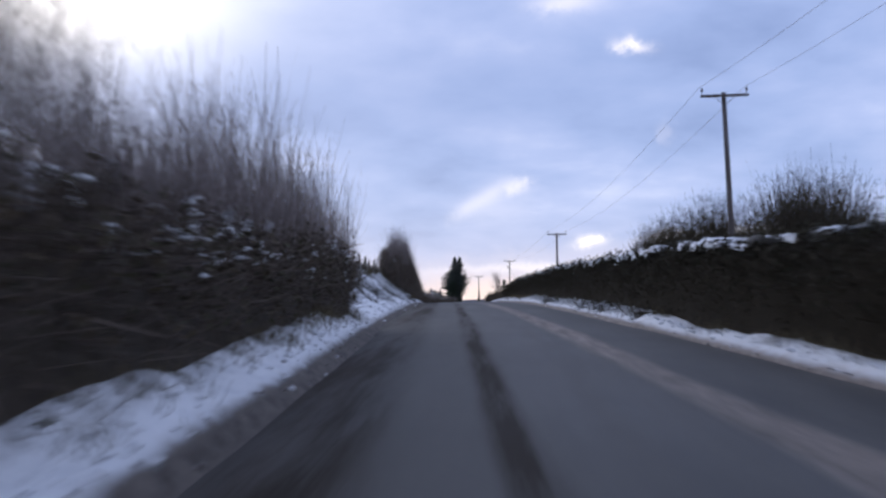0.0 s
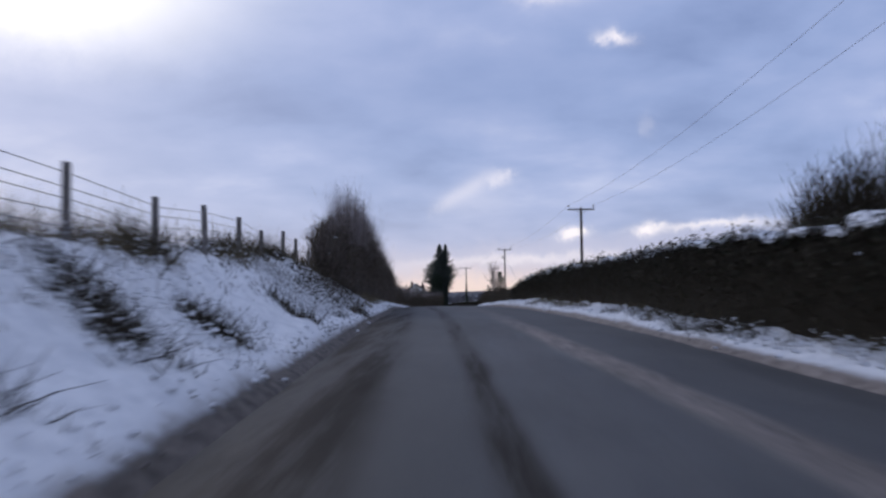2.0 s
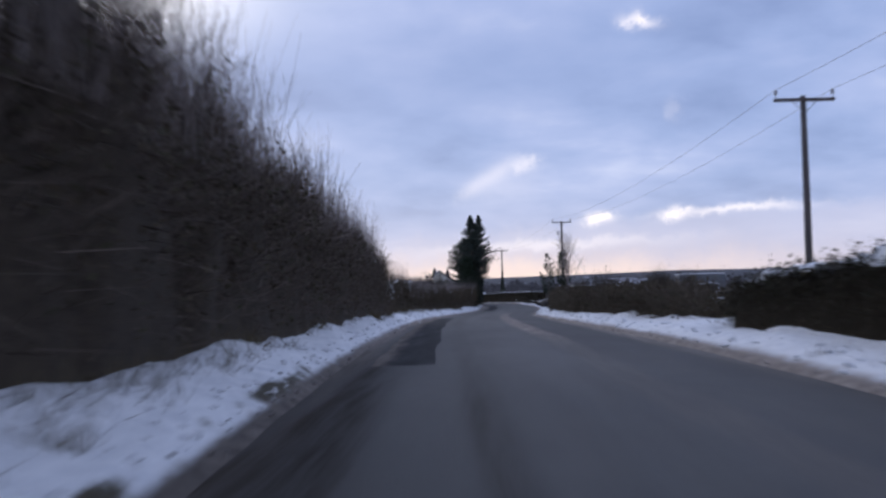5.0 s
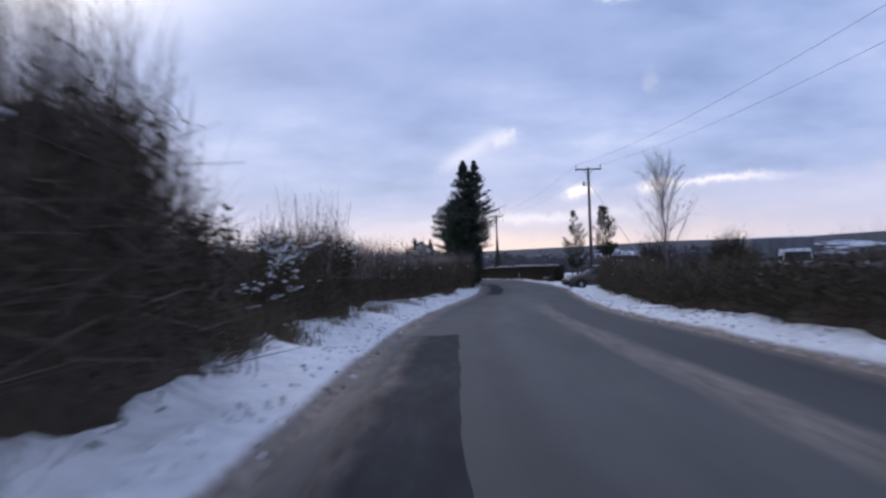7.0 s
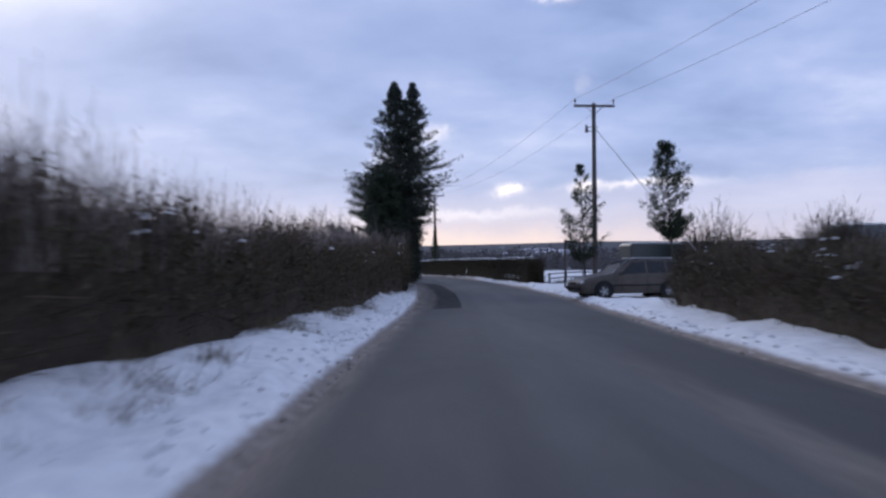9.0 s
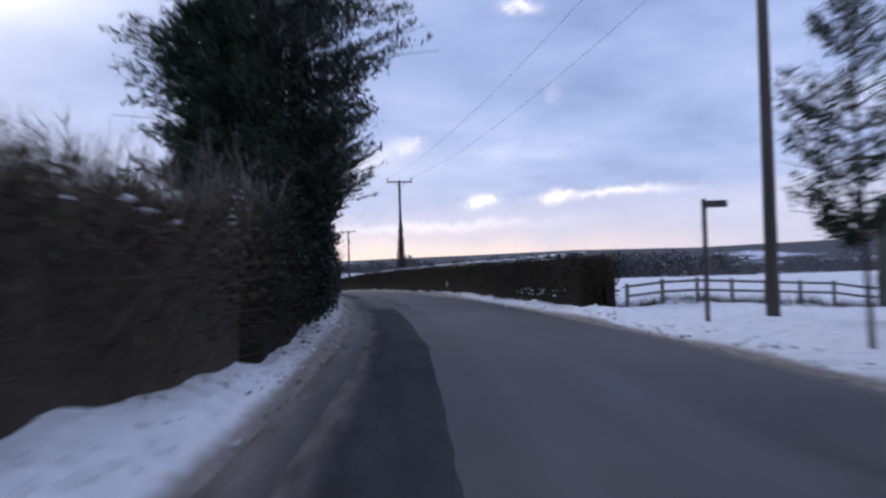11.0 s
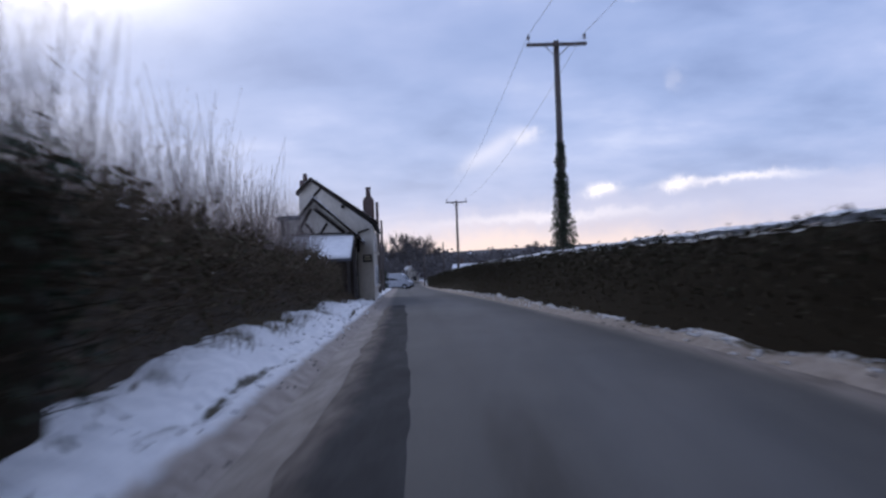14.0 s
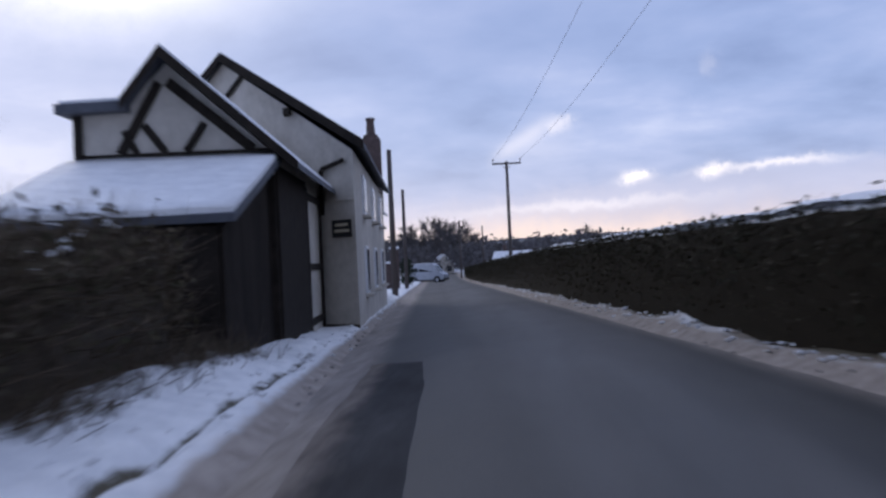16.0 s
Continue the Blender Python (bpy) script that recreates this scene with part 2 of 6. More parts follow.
    tracks = n.math("MULTIPLY", n.math("MAXIMUM", band(0.62, 0.10, 0.25), n.math("MULTIPLY", band(-0.75, 0.12, 0.3), 0.8)), n.math("MULTIPLY", n.math("SUBTRACT", n.step(s, 196.0, 210.0), n.step(s, 224.0, 236.0)), 0.55))
    wheel = n.math("MAXIMUM", wheel, tracks)
    pale_lane = n.math("MULTIPLY", band(1.5, 0.45, 0.7), n.math("MULTIPLY", n.step(n.noise(n.scaled(at, 1.0, 0.08, 1.0), 0.7, 4.0, 0.6), 0.38, 0.62), 0.30))
    tar = n.mix(pale_lane, tar, (0.135, 0.132, 0.128, 1))
    col = n.mix(n.math("MULTIPLY", wheel, broken), tar, (0.030, 0.024, 0.018, 1))
    far_lane = n.math("MULTIPLY", n.step(u2, 2.6, 2.9), n.math("SUBTRACT", n.step(s, 88.0, 100.0), n.step(s, 150.0, 170.0)))
    col = n.mix(n.math("MULTIPLY", far_lane, 0.45), col, (0.034, 0.031, 0.030, 1))
    col = n.mix(n.math("MULTIPLY", middle, 0.85), col, slush)
    col = n.mix(n.math("MULTIPLY", kerb, n.math("ADD", 0.12, n.math("MULTIPLY", n.step(s, 84.0, 106.0), 0.78))), col, slush)
    n.put(b.inputs["Base Color"], col)
    n.put(b.inputs["Roughness"], n.math("ADD", 0.50, n.math("MULTIPLY", mid, 0.35)))
    n.put(b.inputs["Specular IOR Level"], n.math("SUBTRACT", 0.21, n.math("MULTIPLY", n.math("MULTIPLY", wheel, broken), 0.19)))
    bp = n.add("ShaderNodeBump")
    bp.inputs["Strength"].default_value, bp.inputs["Distance"].default_value = 0.25, 0.01
    n.put(bp.inputs["Height"], n.math("ADD", fine, n.math("MULTIPLY", n.math("ADD", kerb, middle), n.noise(at, 9.0, 5.0))))
    n.put(b.inputs["Normal"], bp.outputs[0])


M_GROUND = material("snowy_ground", snow_ground)
M_FAR = material("far_fields", far_land)
M_ROAD = material("wet_asphalt", asphalt)


def dark_tarmac(n, b):
    """Newer tarmac, grey where it is worn and brown with slush towards the kerb."""
    at = n.add("ShaderNodeTexCoord").outputs["Object"]
    sep = n.add("ShaderNodeSeparateXYZ")
    n.put(sep.inputs[0], n.add("ShaderNodeUVMap", uv_map="lie").outputs[0])
    long = n.scaled(at, 1.0, 0.15, 1.0)
    wear, fine = n.noise(long, 2.6, 6.0, 0.65), n.noise(at, 55.0, 3.0)
    f = n.math("ADD", n.math("MULTIPLY", wear, 0.75), n.math("MULTIPLY", fine, 0.25))
    tar = n.ramp(f, [(0.36, (0.030, 0.030, 0.030)), (0.53, (0.046, 0.046, 0.046)), (0.66, (0.070, 0.069, 0.068))])
    slush = n.ramp(n.noise(long, 5.0, 6.0, 0.65), [(0.3, (0.095, 0.079, 0.066)), (0.7, (0.250, 0.212, 0.180))])
    shore = n.math("ADD", sep.outputs[0], n.math("MULTIPLY", n.math("SUBTRACT", n.noise(n.scaled(at, 1.0, 0.3, 1.0), 1.6, 6.0, 0.7), 0.5), 0.6))
    n.put(b.inputs["Base Color"], n.mix(n.math("MULTIPLY", n.math("SUBTRACT", 1.0, n.step(shore, -0.9, -0.6)), 0.9), tar, slush))
    b.inputs["Roughness"].default_value = 0.88
    b.inputs["Specular IOR Level"].default_value = 0.06
    bp = n.add("ShaderNodeBump")
    bp.inputs["Strength"].default_value, bp.inputs["Distance"].default_value = 0.2, 0.01
    n.put(bp.inputs["Height"], fine)
    n.put(b.inputs["Normal"], bp.outputs[0])


M_PATCH = material("dark_tarmac", dark_tarmac)
M_SNOW = surface("snow", (0.66, 0.665, 0.67), (0.85, 0.85, 0.84), 3.0, 0.7, 0.5, 14.0)
# hedge cores: the shade between the branches put into a dark colour
M_CORE = surface("hedge_inside_shade", (0.030, 0.022, 0.014), (0.072, 0.054, 0.036), 9.0, 0.95, 0.8, 30.0)
M_CORE_DARK = surface("deep_hedge_inside_shade", (0.012, 0.009, 0.005), (0.024, 0.018, 0.010), 14.0, 0.95, 0.25, 40.0, spec=0.1)
M_TWIG = island("twigs", [(0.045, 0.033, 0.022), (0.10, 0.073, 0.048), (0.060, 0.050, 0.032), (0.16, 0.12, 0.085)])
# bare wood greyed and lightened, distance haze being painted into its colour
M_HAZY_WOOD = island("hazed_far_wood", [(0.072, 0.068, 0.069), (0.125, 0.115, 0.115), (0.092, 0.086, 0.086)])
M_TWIG_PALE = island("pale_brown_twigs", [(0.075, 0.058, 0.048), (0.15, 0.115, 0.092), (0.095, 0.080, 0.062), (0.23, 0.18, 0.145)])
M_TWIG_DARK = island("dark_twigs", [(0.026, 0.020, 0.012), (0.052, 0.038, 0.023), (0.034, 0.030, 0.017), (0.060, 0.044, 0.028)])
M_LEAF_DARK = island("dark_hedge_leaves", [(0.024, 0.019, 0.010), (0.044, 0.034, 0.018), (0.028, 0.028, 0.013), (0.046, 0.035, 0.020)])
M_WHIP = island("bare_shoots", [(0.115, 0.093, 0.084), (0.25, 0.205, 0.182), (0.17, 0.145, 0.132), (0.33, 0.28, 0.255)])
M_DEAD = island("dead_leaves", [(0.050, 0.038, 0.024), (0.095, 0.070, 0.042), (0.056, 0.056, 0.028), (0.12, 0.092, 0.06)])
M_GRASS = island("dead_grass", [(0.10, 0.080, 0.045), (0.17, 0.135, 0.08), (0.06, 0.05, 0.028)])
M_NEEDLE = island("conifer_needles", [(0.012, 0.020, 0.012), (0.026, 0.040, 0.022), (0.018, 0.028, 0.014), (0.040, 0.054, 0.030)], 0.6)
M_NEEDLE_PALE = island("blue_green_needles", [(0.020, 0.028, 0.022), (0.040, 0.052, 0.042), (0.028, 0.034, 0.024), (0.058, 0.068, 0.056)], 0.6)
M_IVY = island("ivy_leaves", [(0.014, 0.022, 0.011), (0.030, 0.042, 0.018), (0.020, 0.030, 0.012)], 0.45, 0.4)
M_BARK = surface("bark", (0.035, 0.028, 0.022), (0.085, 0.070, 0.056), 6.0, 0.95, 0.8, 25.0, stretch=(1, 1, 0.25))
M_POLE = surface("creosoted_wood", (0.055, 0.046, 0.042), (0.12, 0.10, 0.09), 5.0, 0.85, 0.4, 30.0, stretch=(1, 1, 0.1))
M_POST = surface("weathered_wood", (0.09, 0.08, 0.072), (0.22, 0.20, 0.18), 6.0, 0.9, 0.5, 30.0, stretch=(1, 1, 0.15))
M_IRON = surface("grey_metal", (0.09, 0.09, 0.095), (0.16, 0.16, 0.17), 6.0, 0.5, 0.1, metal=0.8)
M_CERAMIC = surface("brown_ceramic", (0.05, 0.035, 0.03), (0.08, 0.06, 0.05), 6.0, 0.3, 0.0)
M_WIRE = surface("cable", (0.26, 0.27, 0.29), (0.34, 0.35, 0.37), 4.0, 0.6, 0.0)

# ---- the lie of the road ----
# a point of the lane under the camera every 25 to 35 m: x, y and height of the tarmac
LANE = [(2.0, -60, -2.1), (0.0, 0, 0.0), (-1.15, 30.7, 1.04), (-2.27, 60.9, 1.82), (-4.02, 91.9, 2.20), (-5.1, 123.9, 2.02), (-5.08, 139.4, 1.80), (-4.4, 154.8, 1.61),
        (-3.49, 170.6, 1.49), (-2.86, 187.1, 1.46), (-3.03, 203.9, 1.46), (-3.9, 220.2, 1.48), (-5.05, 235.3, 1.44), (-6.35, 249.4, 1.30), (-11.4, 302, 0.56),
        (-18.0, 372, -0.45), (-20.8, 402, -0.7)]
_knots = np.array(LANE)


def _slopes(y, v):
    d = np.gradient(v, y)
    return d


def lane(y):
    """x and height of the lane at y; straight on past the ends."""
    y = np.asarray(y, float)
    out = []
    for c in (0, 2):
        ky, kv = _knots[:, 1], _knots[:, c]
        m = _slopes(ky, kv)
        if c == 2:
            m[-1] = 0.0
        yy = np.clip(y, ky[0], ky[-1])
        i = np.clip(np.searchsorted(ky, yy, "right") - 1, 0, len(ky) - 2)
        h = ky[i + 1] - ky[i]
        t = (yy - ky[i]) / h
        v = (2 * t**3 - 3 * t**2 + 1) * kv[i] + (t**3 - 2 * t**2 + t) * h * m[i] + (-2 * t**3 + 3 * t**2) * kv[i + 1] + (t**3 - t**2) * h * m[i + 1]
        v = v + np.where(y > ky[-1], (y - ky[-1]) * m[-1], 0) + np.where(y < ky[0], (y - ky[0]) * m[0], 0)
        out.append(v)
    return out


def smooth(a, b, v):
    t = np.clip((v - a) / (b - a), 0, 1)
    return t * t * (3 - 2 * t)


_grid = np.random.RandomState(7).rand(256, 256)


def bumps(x, y, size):
    """Smooth value noise, -1 to 1, with features of that size in metres."""
    x, y = np.asarray(x, float) / size, np.asarray(y, float) / size
    i, j = np.floor(x).astype(int), np.floor(y).astype(int)
    fx, fy = x - i, y - j
    fx, fy = fx * fx * (3 - 2 * fx), fy * fy * (3 - 2 * fy)
    g = lambda a, b: _grid[a % 256, b % 256]
    return 2 * ((g(i, j) * (1 - fx) + g(i + 1, j) * fx) * (1 - fy) + (g(i, j + 1) * (1 - fx) + g(i + 1, j + 1) * fx) * fy) - 1


# height over the tarmac across the road, stretch by stretch: (y, ((distance from the lane, height), ...))
SHAPE = [
    (-60, ((-30, 2.0), (-5, 1.3), (-2.6, 0.55), (-2.0, 0.22), (-1.6, 0), (4.55, 0), (4.85, 0.13), (6.0, 0.32), (9, 0.9), (30, 1.4))),
    (19, ((-30, 2.0), (-5, 1.3), (-2.6, 0.60), (-2.0, 0.25), (-1.6, 0), (4.55, 0), (4.85, 0.13), (6.0, 0.32), (9, 0.9), (30, 1.4))),
    (28, ((-30, 2.4), (-5, 1.84), (-4.2, 1.64), (-2.7, 0.52), (-1.75, 0), (4.5, 0), (4.85, 0.15), (6.0, 0.36), (9, 0.9), (30, 1.4))),
    (46, ((-30, 2.4), (-5, 1.86), (-4.2, 1.64), (-2.7, 0.5), (-1.75, 0), (4.48, 0), (4.85, 0.16), (6.0, 0.38), (9, 0.85), (30, 1.2))),
    (62, ((-30, 2.4), (-5, 2.0), (-4.2, 1.78), (-2.7, 0.52), (-1.75, 0), (4.45, 0), (4.85, 0.18), (6.0, 0.4), (9, 0.8), (30, 1.0))),
    (74, ((-30, 1.8), (-5, 1.3), (-2.8, 0.60), (-2.1, 0.22), (-1.5, 0), (4.55, 0), (5.0, 0.22), (6.2, 0.45), (9, 0.6), (30, 0.4))),
    (100, ((-30, 1.2), (-5, 0.8), (-2.8, 0.5), (-2.1, 0.22), (-1.4, 0), (4.7, 0), (5.2, 0.2), (6.2, 0.35), (9, 0.3), (30, -0.8))),
    (118, ((-30, 0.9), (-5, 0.7), (-2.8, 0.45), (-2.0, 0.2), (-1.3, 0), (4.5, 0), (5.1, 0.2), (6.2, 0.35), (9, 0.2), (30, -1.2))),
    (150, ((-30, 0.3), (-5, 0.5), (-2.8, 0.38), (-1.9, 0.18), (-1.3, 0), (4.4, 0), (5.0, 0.15), (6.2, 0.3), (9, 0.2), (30, -0.7))),
    (185, ((-30, 0.3), (-5, 0.7), (-2.6, 0.42), (-1.9, 0.2), (-1.4, 0), (4.4, 0), (5.0, 0.12), (6.2, 0.2), (9, 0.1), (30, -0.8))),
    (200, ((-30, 0.5), (-5, 0.8), (-2.4, 0.45), (-1.8, 0.22), (-1.4, 0), (4.1, 0), (4.6, 0.14), (5.4, 0.20), (9, 0.2), (30, -0.8))),
    (222, ((-30, 0.6), (-5, 0.7), (-2.4, 0.42), (-1.8, 0.2), (-1.35, 0), (4.0, 0), (4.5, 0.10), (5.2, 0.15), (9, 0.3), (30, -0.6))),
    (255, ((-30, 0.8), (-5, 0.6), (-2.6, 0.40), (-1.9, 0.2), (-1.3, 0), (3.7, 0), (4.1, 0.09), (4.6, 0.17), (9, 0.4), (30, 0.5))),
    (270, ((-30, 0.5), (-5, 0.3), (-2.6, 0.20), (-1.9, 0.12), (-1.4, 0), (3.7, 0), (4.1, 0.15), (4.6, 0.30), (9, 0.5), (30, 0.5))),
    (380, ((-30, 0.2), (-5, 0.2), (-2.6, 0.20), (-1.9, 0.12), (-1.5, 0), (3.9, 0), (4.5, 0.2), (5.3, 0.3), (9, 0.4), (30, 0.3))),
]


def rise(y, u):
    """Height of the ground over the tarmac (arrays of y and u alike in shape)."""
    y, u = np.broadcast_arrays(np.asarray(y, float), np.asarray(u, float))
    at = np.array([s[0] for s in SHAPE])
    rows = np.array([np.interp(u, *zip(*s[1])) for s in SHAPE])
    yy = np.clip(y, at[0], at[-1])
    i = np.clip(np.searchsorted(at, yy, "right") - 1, 0, len(at) - 2)
    t = (yy - at[i]) / (at[i + 1] - at[i])
    t = t * t * (3 - 2 * t)
    a = np.take_along_axis(rows, i[None], 0)[0]
    b = np.take_along_axis(rows, i[None] + 1, 0)[0]
    return a * (1 - t) + b * t


def edge(y, side):
    """Where the tarmac ends on that side."""
    at = [s[0] for s in SHAPE]
    v = [s[1][4][0] if side < 0 else s[1][5][0] for s in SHAPE]
    return np.interp(y, at, v)


def rut_there(y):
    """Where a dark wheel rut runs in the verge's snow, 0 to 1."""
    return smooth(-0.9, -0.3, bumps(y * 0 + 9, y, 3.0)) * smooth(224, 228, y) * (1 - smooth(262, 268, y))


def ground_height(y, u):
    y, u = np.broadcast_arrays(np.asarray(y, float), np.asarray(u, float))
    x, z = lane(y)
    h = rise(y, u)
    off = np.maximum(edge(y, -1) - u, u - edge(y, 1))
    verge = smooth(0.0, 0.7, off)
    lumps = 0.06 * bumps(u * 1.7 + 3, y * 0.55, 0.5) + np.where(u < -2, 0.13, 0.10) * bumps(u + 31, y * 0.7, 1.7) + 0.03 * bumps(u + 3, y * 0.25, 0.23)
    crest = 0.05 * smooth(0.05, 0.35, off) * (1 - smooth(0.5, 1.0, off))
    rut = -0.08 * np.exp(-((u + 1.80 + 0.05 * bumps(y * 0 + 2, y, 4.0)) / 0.10) ** 2) * rut_there(y)
    flat = np.where(off < 0, -0.05, 0.0) + rut
    near = h + verge * lumps + crest + flat
    far = np.hypot(u, np.maximum(y - 300, 0) + np.maximum(-y - 60, 0))
    roll = smooth(60, 500, far)
    hills = smooth(450, 1900, far) * (36 + 13 * bumps(x + u, y, 420) + 6 * bumps(x + u + 90, y, 130)) * (1 - 0.15 * smooth(100, 900, u)) * (1 - 0.30 * np.exp(-((u - 120) / 480.0) ** 2))
    dip = -5.0 * smooth(120, 500, far) * (1 - smooth(500, 1300, far))
    return np.where(far > 60, z * (1 - roll) + near * (1 - roll) + dip + hills, z + near)


def place(y, u, h=0.0):
    """A point on the ground as it lies, h over it."""
    x, _ = lane(y)
    return Vector((float(x) + u, float(y), float(ground_height(y, u)) + h))


# ---- mesh tools ----


def raw_mesh(name, verts, faces, mat, smooth_shade=False):
    """A mesh from arrays: verts (n, 3), faces (m, 3 or 4)."""
    me = bpy.data.meshes.new(name)
    verts, faces = np.asarray(verts, np.float32), np.asarray(faces, np.int32)
    k = faces.shape[1]
    me.vertices.add(len(verts))
    me.vertices.foreach_set("co", verts.ravel())
    me.loops.add(faces.size)
    me.loops.foreach_set("vertex_index", faces.ravel())
    me.polygons.add(len(faces))
    me.polygons.foreach_set("loop_start", np.arange(0, faces.size, k, dtype=np.int32))
    me.update(calc_edges=True)
    me.materials.append(mat)
    if smooth_shade:
        me.polygons.foreach_set("use_smooth", np.ones(len(faces), bool))
    me.validate()
    return me


def part(name, bm, mat, parent=None, label="", smooth_shade=False):
    """Links a bmesh, or a ready mesh, as one object under its thing."""
    if isinstance(bm, bmesh.types.BMesh):
        bmesh.ops.recalc_face_normals(bm, faces=bm.faces)
        me = bpy.data.meshes.new(name)
        bm.to_mesh(me)
        bm.free()
        me.materials.append(mat)
        if smooth_shade:
            me.polygons.foreach_set("use_smooth", np.ones(len(me.polygons), bool))
    else:
        me = bm
    ob = new(name, me)
    if parent:
        ob.parent = parent
    return tagged(ob, label)


def thing(name, where, label, category, group="", turn=0.0, kind=""):
    ob = new(name)
    ob.empty_display_size = 0.3
    ob.matrix_basis = Matrix.Translation(where) @ pose(0, 0, 0, 0, 0, turn)
    return tagged(ob, label, category, group, kind)


def box(bm, cx, cy, cz, sx, sy, sz, bevel=0.0, m=None):
    r = bmesh.ops.create_cube(bm, size=1, matrix=(m or Matrix()) @ Matrix.Translation((cx, cy, cz)) @ Matrix.Diagonal((sx, sy, sz, 1)))
    if bevel:
        bmesh.ops.bevel(bm, geom=list({e for v in r["verts"] for e in v.link_edges}), offset=bevel, segments=2, affect="EDGES", profile=0.5)


def rod(bm, a, b, r0, r1=None, sides=8, caps=True):
    a, b = Vector(a), Vector(b)
    d = b - a
    m = Matrix.Translation((a + b) / 2) @ d.to_track_quat("Z", "Y").to_matrix().to_4x4()
    bmesh.ops.create_cone(bm, cap_ends=caps, segments=sides, radius1=r0, radius2=r0 if r1 is None else r1, depth=d.length, matrix=m)


def prism(bm, outline, depth, m=None):
    """An outline in x and z, pushed back along y."""
    m = m or Matrix()
    front = [bm.verts.new(m @ Vector((x, 0, z))) for x, z in outline]
    back = [bm.verts.new(m @ Vector((x, depth, z))) for x, z in outline]
    bm.faces.new(front)
    bm.faces.new(back[::-1])
    k = len(outline)
    for i in range(k):
        bm.faces.new((front[i], back[i], back[(i + 1) % k], front[(i + 1) % k]))


def strands(rng, base, way, length, width, segs=2, bend=0.15):
    """Thin tapering ribbons from base along way: arrays in, verts and quads out."""
    n = len(base)
    way = way / np.linalg.norm(way, axis=1, keepdims=True)
    side = np.cross(way, rng.normal(size=(n, 3)))
    side /= np.linalg.norm(side, axis=1, keepdims=True) + 1e-9
    sag = rng.normal(size=(n, 3)) * bend
    verts = np.empty((n, segs + 1, 2, 3))
    for k in range(segs + 1):
        t = k / segs
        c = base + way * (length * t)[:, None] + sag * (length * t * t)[:, None]
        w = (width * (1 - 0.75 * t) / 2)[:, None] * side
        verts[:, k, 0], verts[:, k, 1] = c - w, c + w
    first = (np.arange(n) * (segs + 1) * 2)[:, None] + (np.arange(segs) * 2)[None]
    first = first.ravel()[:, None]
    return verts.reshape(-1, 3), np.concatenate([first, first + 1, first + 3, first + 2], 1)


def cards(rng, centre, size, flat=0.0, slim=0.45):
    """Small leaf-like quads with random turns. flat: 0 any turn, 1 lying."""
    n = len(centre)
    a = rng.normal(size=(n, 3))
    a[:, 2] *= 1 - flat
    a /= np.linalg.norm(a, axis=1, keepdims=True)
    b = np.cross(a, rng.normal(size=(n, 3)))
    b /= np.linalg.norm(b, axis=1, keepdims=True) + 1e-9
    s = size[:, None]
    v = np.stack([centre - a * s, centre - b * s * slim, centre + a * s, centre + b * s * slim], 1)
    return v.reshape(-1, 3), np.arange(4 * n).reshape(-1, 4)


def join(*pieces):
    verts, faces, k = [], [], 0
    for v, f in pieces:
        verts.append(v)
        faces.append(f + k)
        k += len(v)
    return np.concatenate(verts), np.concatenate(faces)


_ico = bmesh.new()
bmesh.ops.create_icosphere(_ico, subdivisions=1, radius=1)
ICO_V = np.array([v.co[:] for v in _ico.verts])
ICO_F = np.array([[v.index for v in f.verts] for f in _ico.faces])
_ico.free()


def blobs(rng, centre, size, squash=0.5):
    """Lumps of snow."""
    n = len(centre)
    v = ICO_V[None] * (0.7 + 0.5 * rng.rand(n, len(ICO_V), 1))
    v = v * size[:, None, None] * np.stack([0.8 + 0.6 * rng.rand(n), 0.8 + 0.8 * rng.rand(n), np.full(n, squash)], 1)[:, None]
    v = v + centre[:, None]
    f = ICO_F[None] + (np.arange(n) * len(ICO_V))[:, None, None]
    return v.reshape(-1, 3), f.reshape(-1, 3)


# ---- ground and road ----


def with_lie(me, lie):
    """Stores two numbers a vertex as the UV map 'lie'."""
    uv = me.uv_layers.new(name="lie")
    idx = np.empty(len(me.loops), np.int32)
    me.loops.foreach_get("vertex_index", idx)
    uv.data.foreach_set("uv", np.asarray(lie, np.float32)[idx].ravel())


def quads(rows, cols):
    i = (np.arange(rows - 1)[:, None] * cols + np.arange(cols - 1)[None]).ravel()
    return np.stack([i, i + 1, i + cols + 1, i + cols], 1)


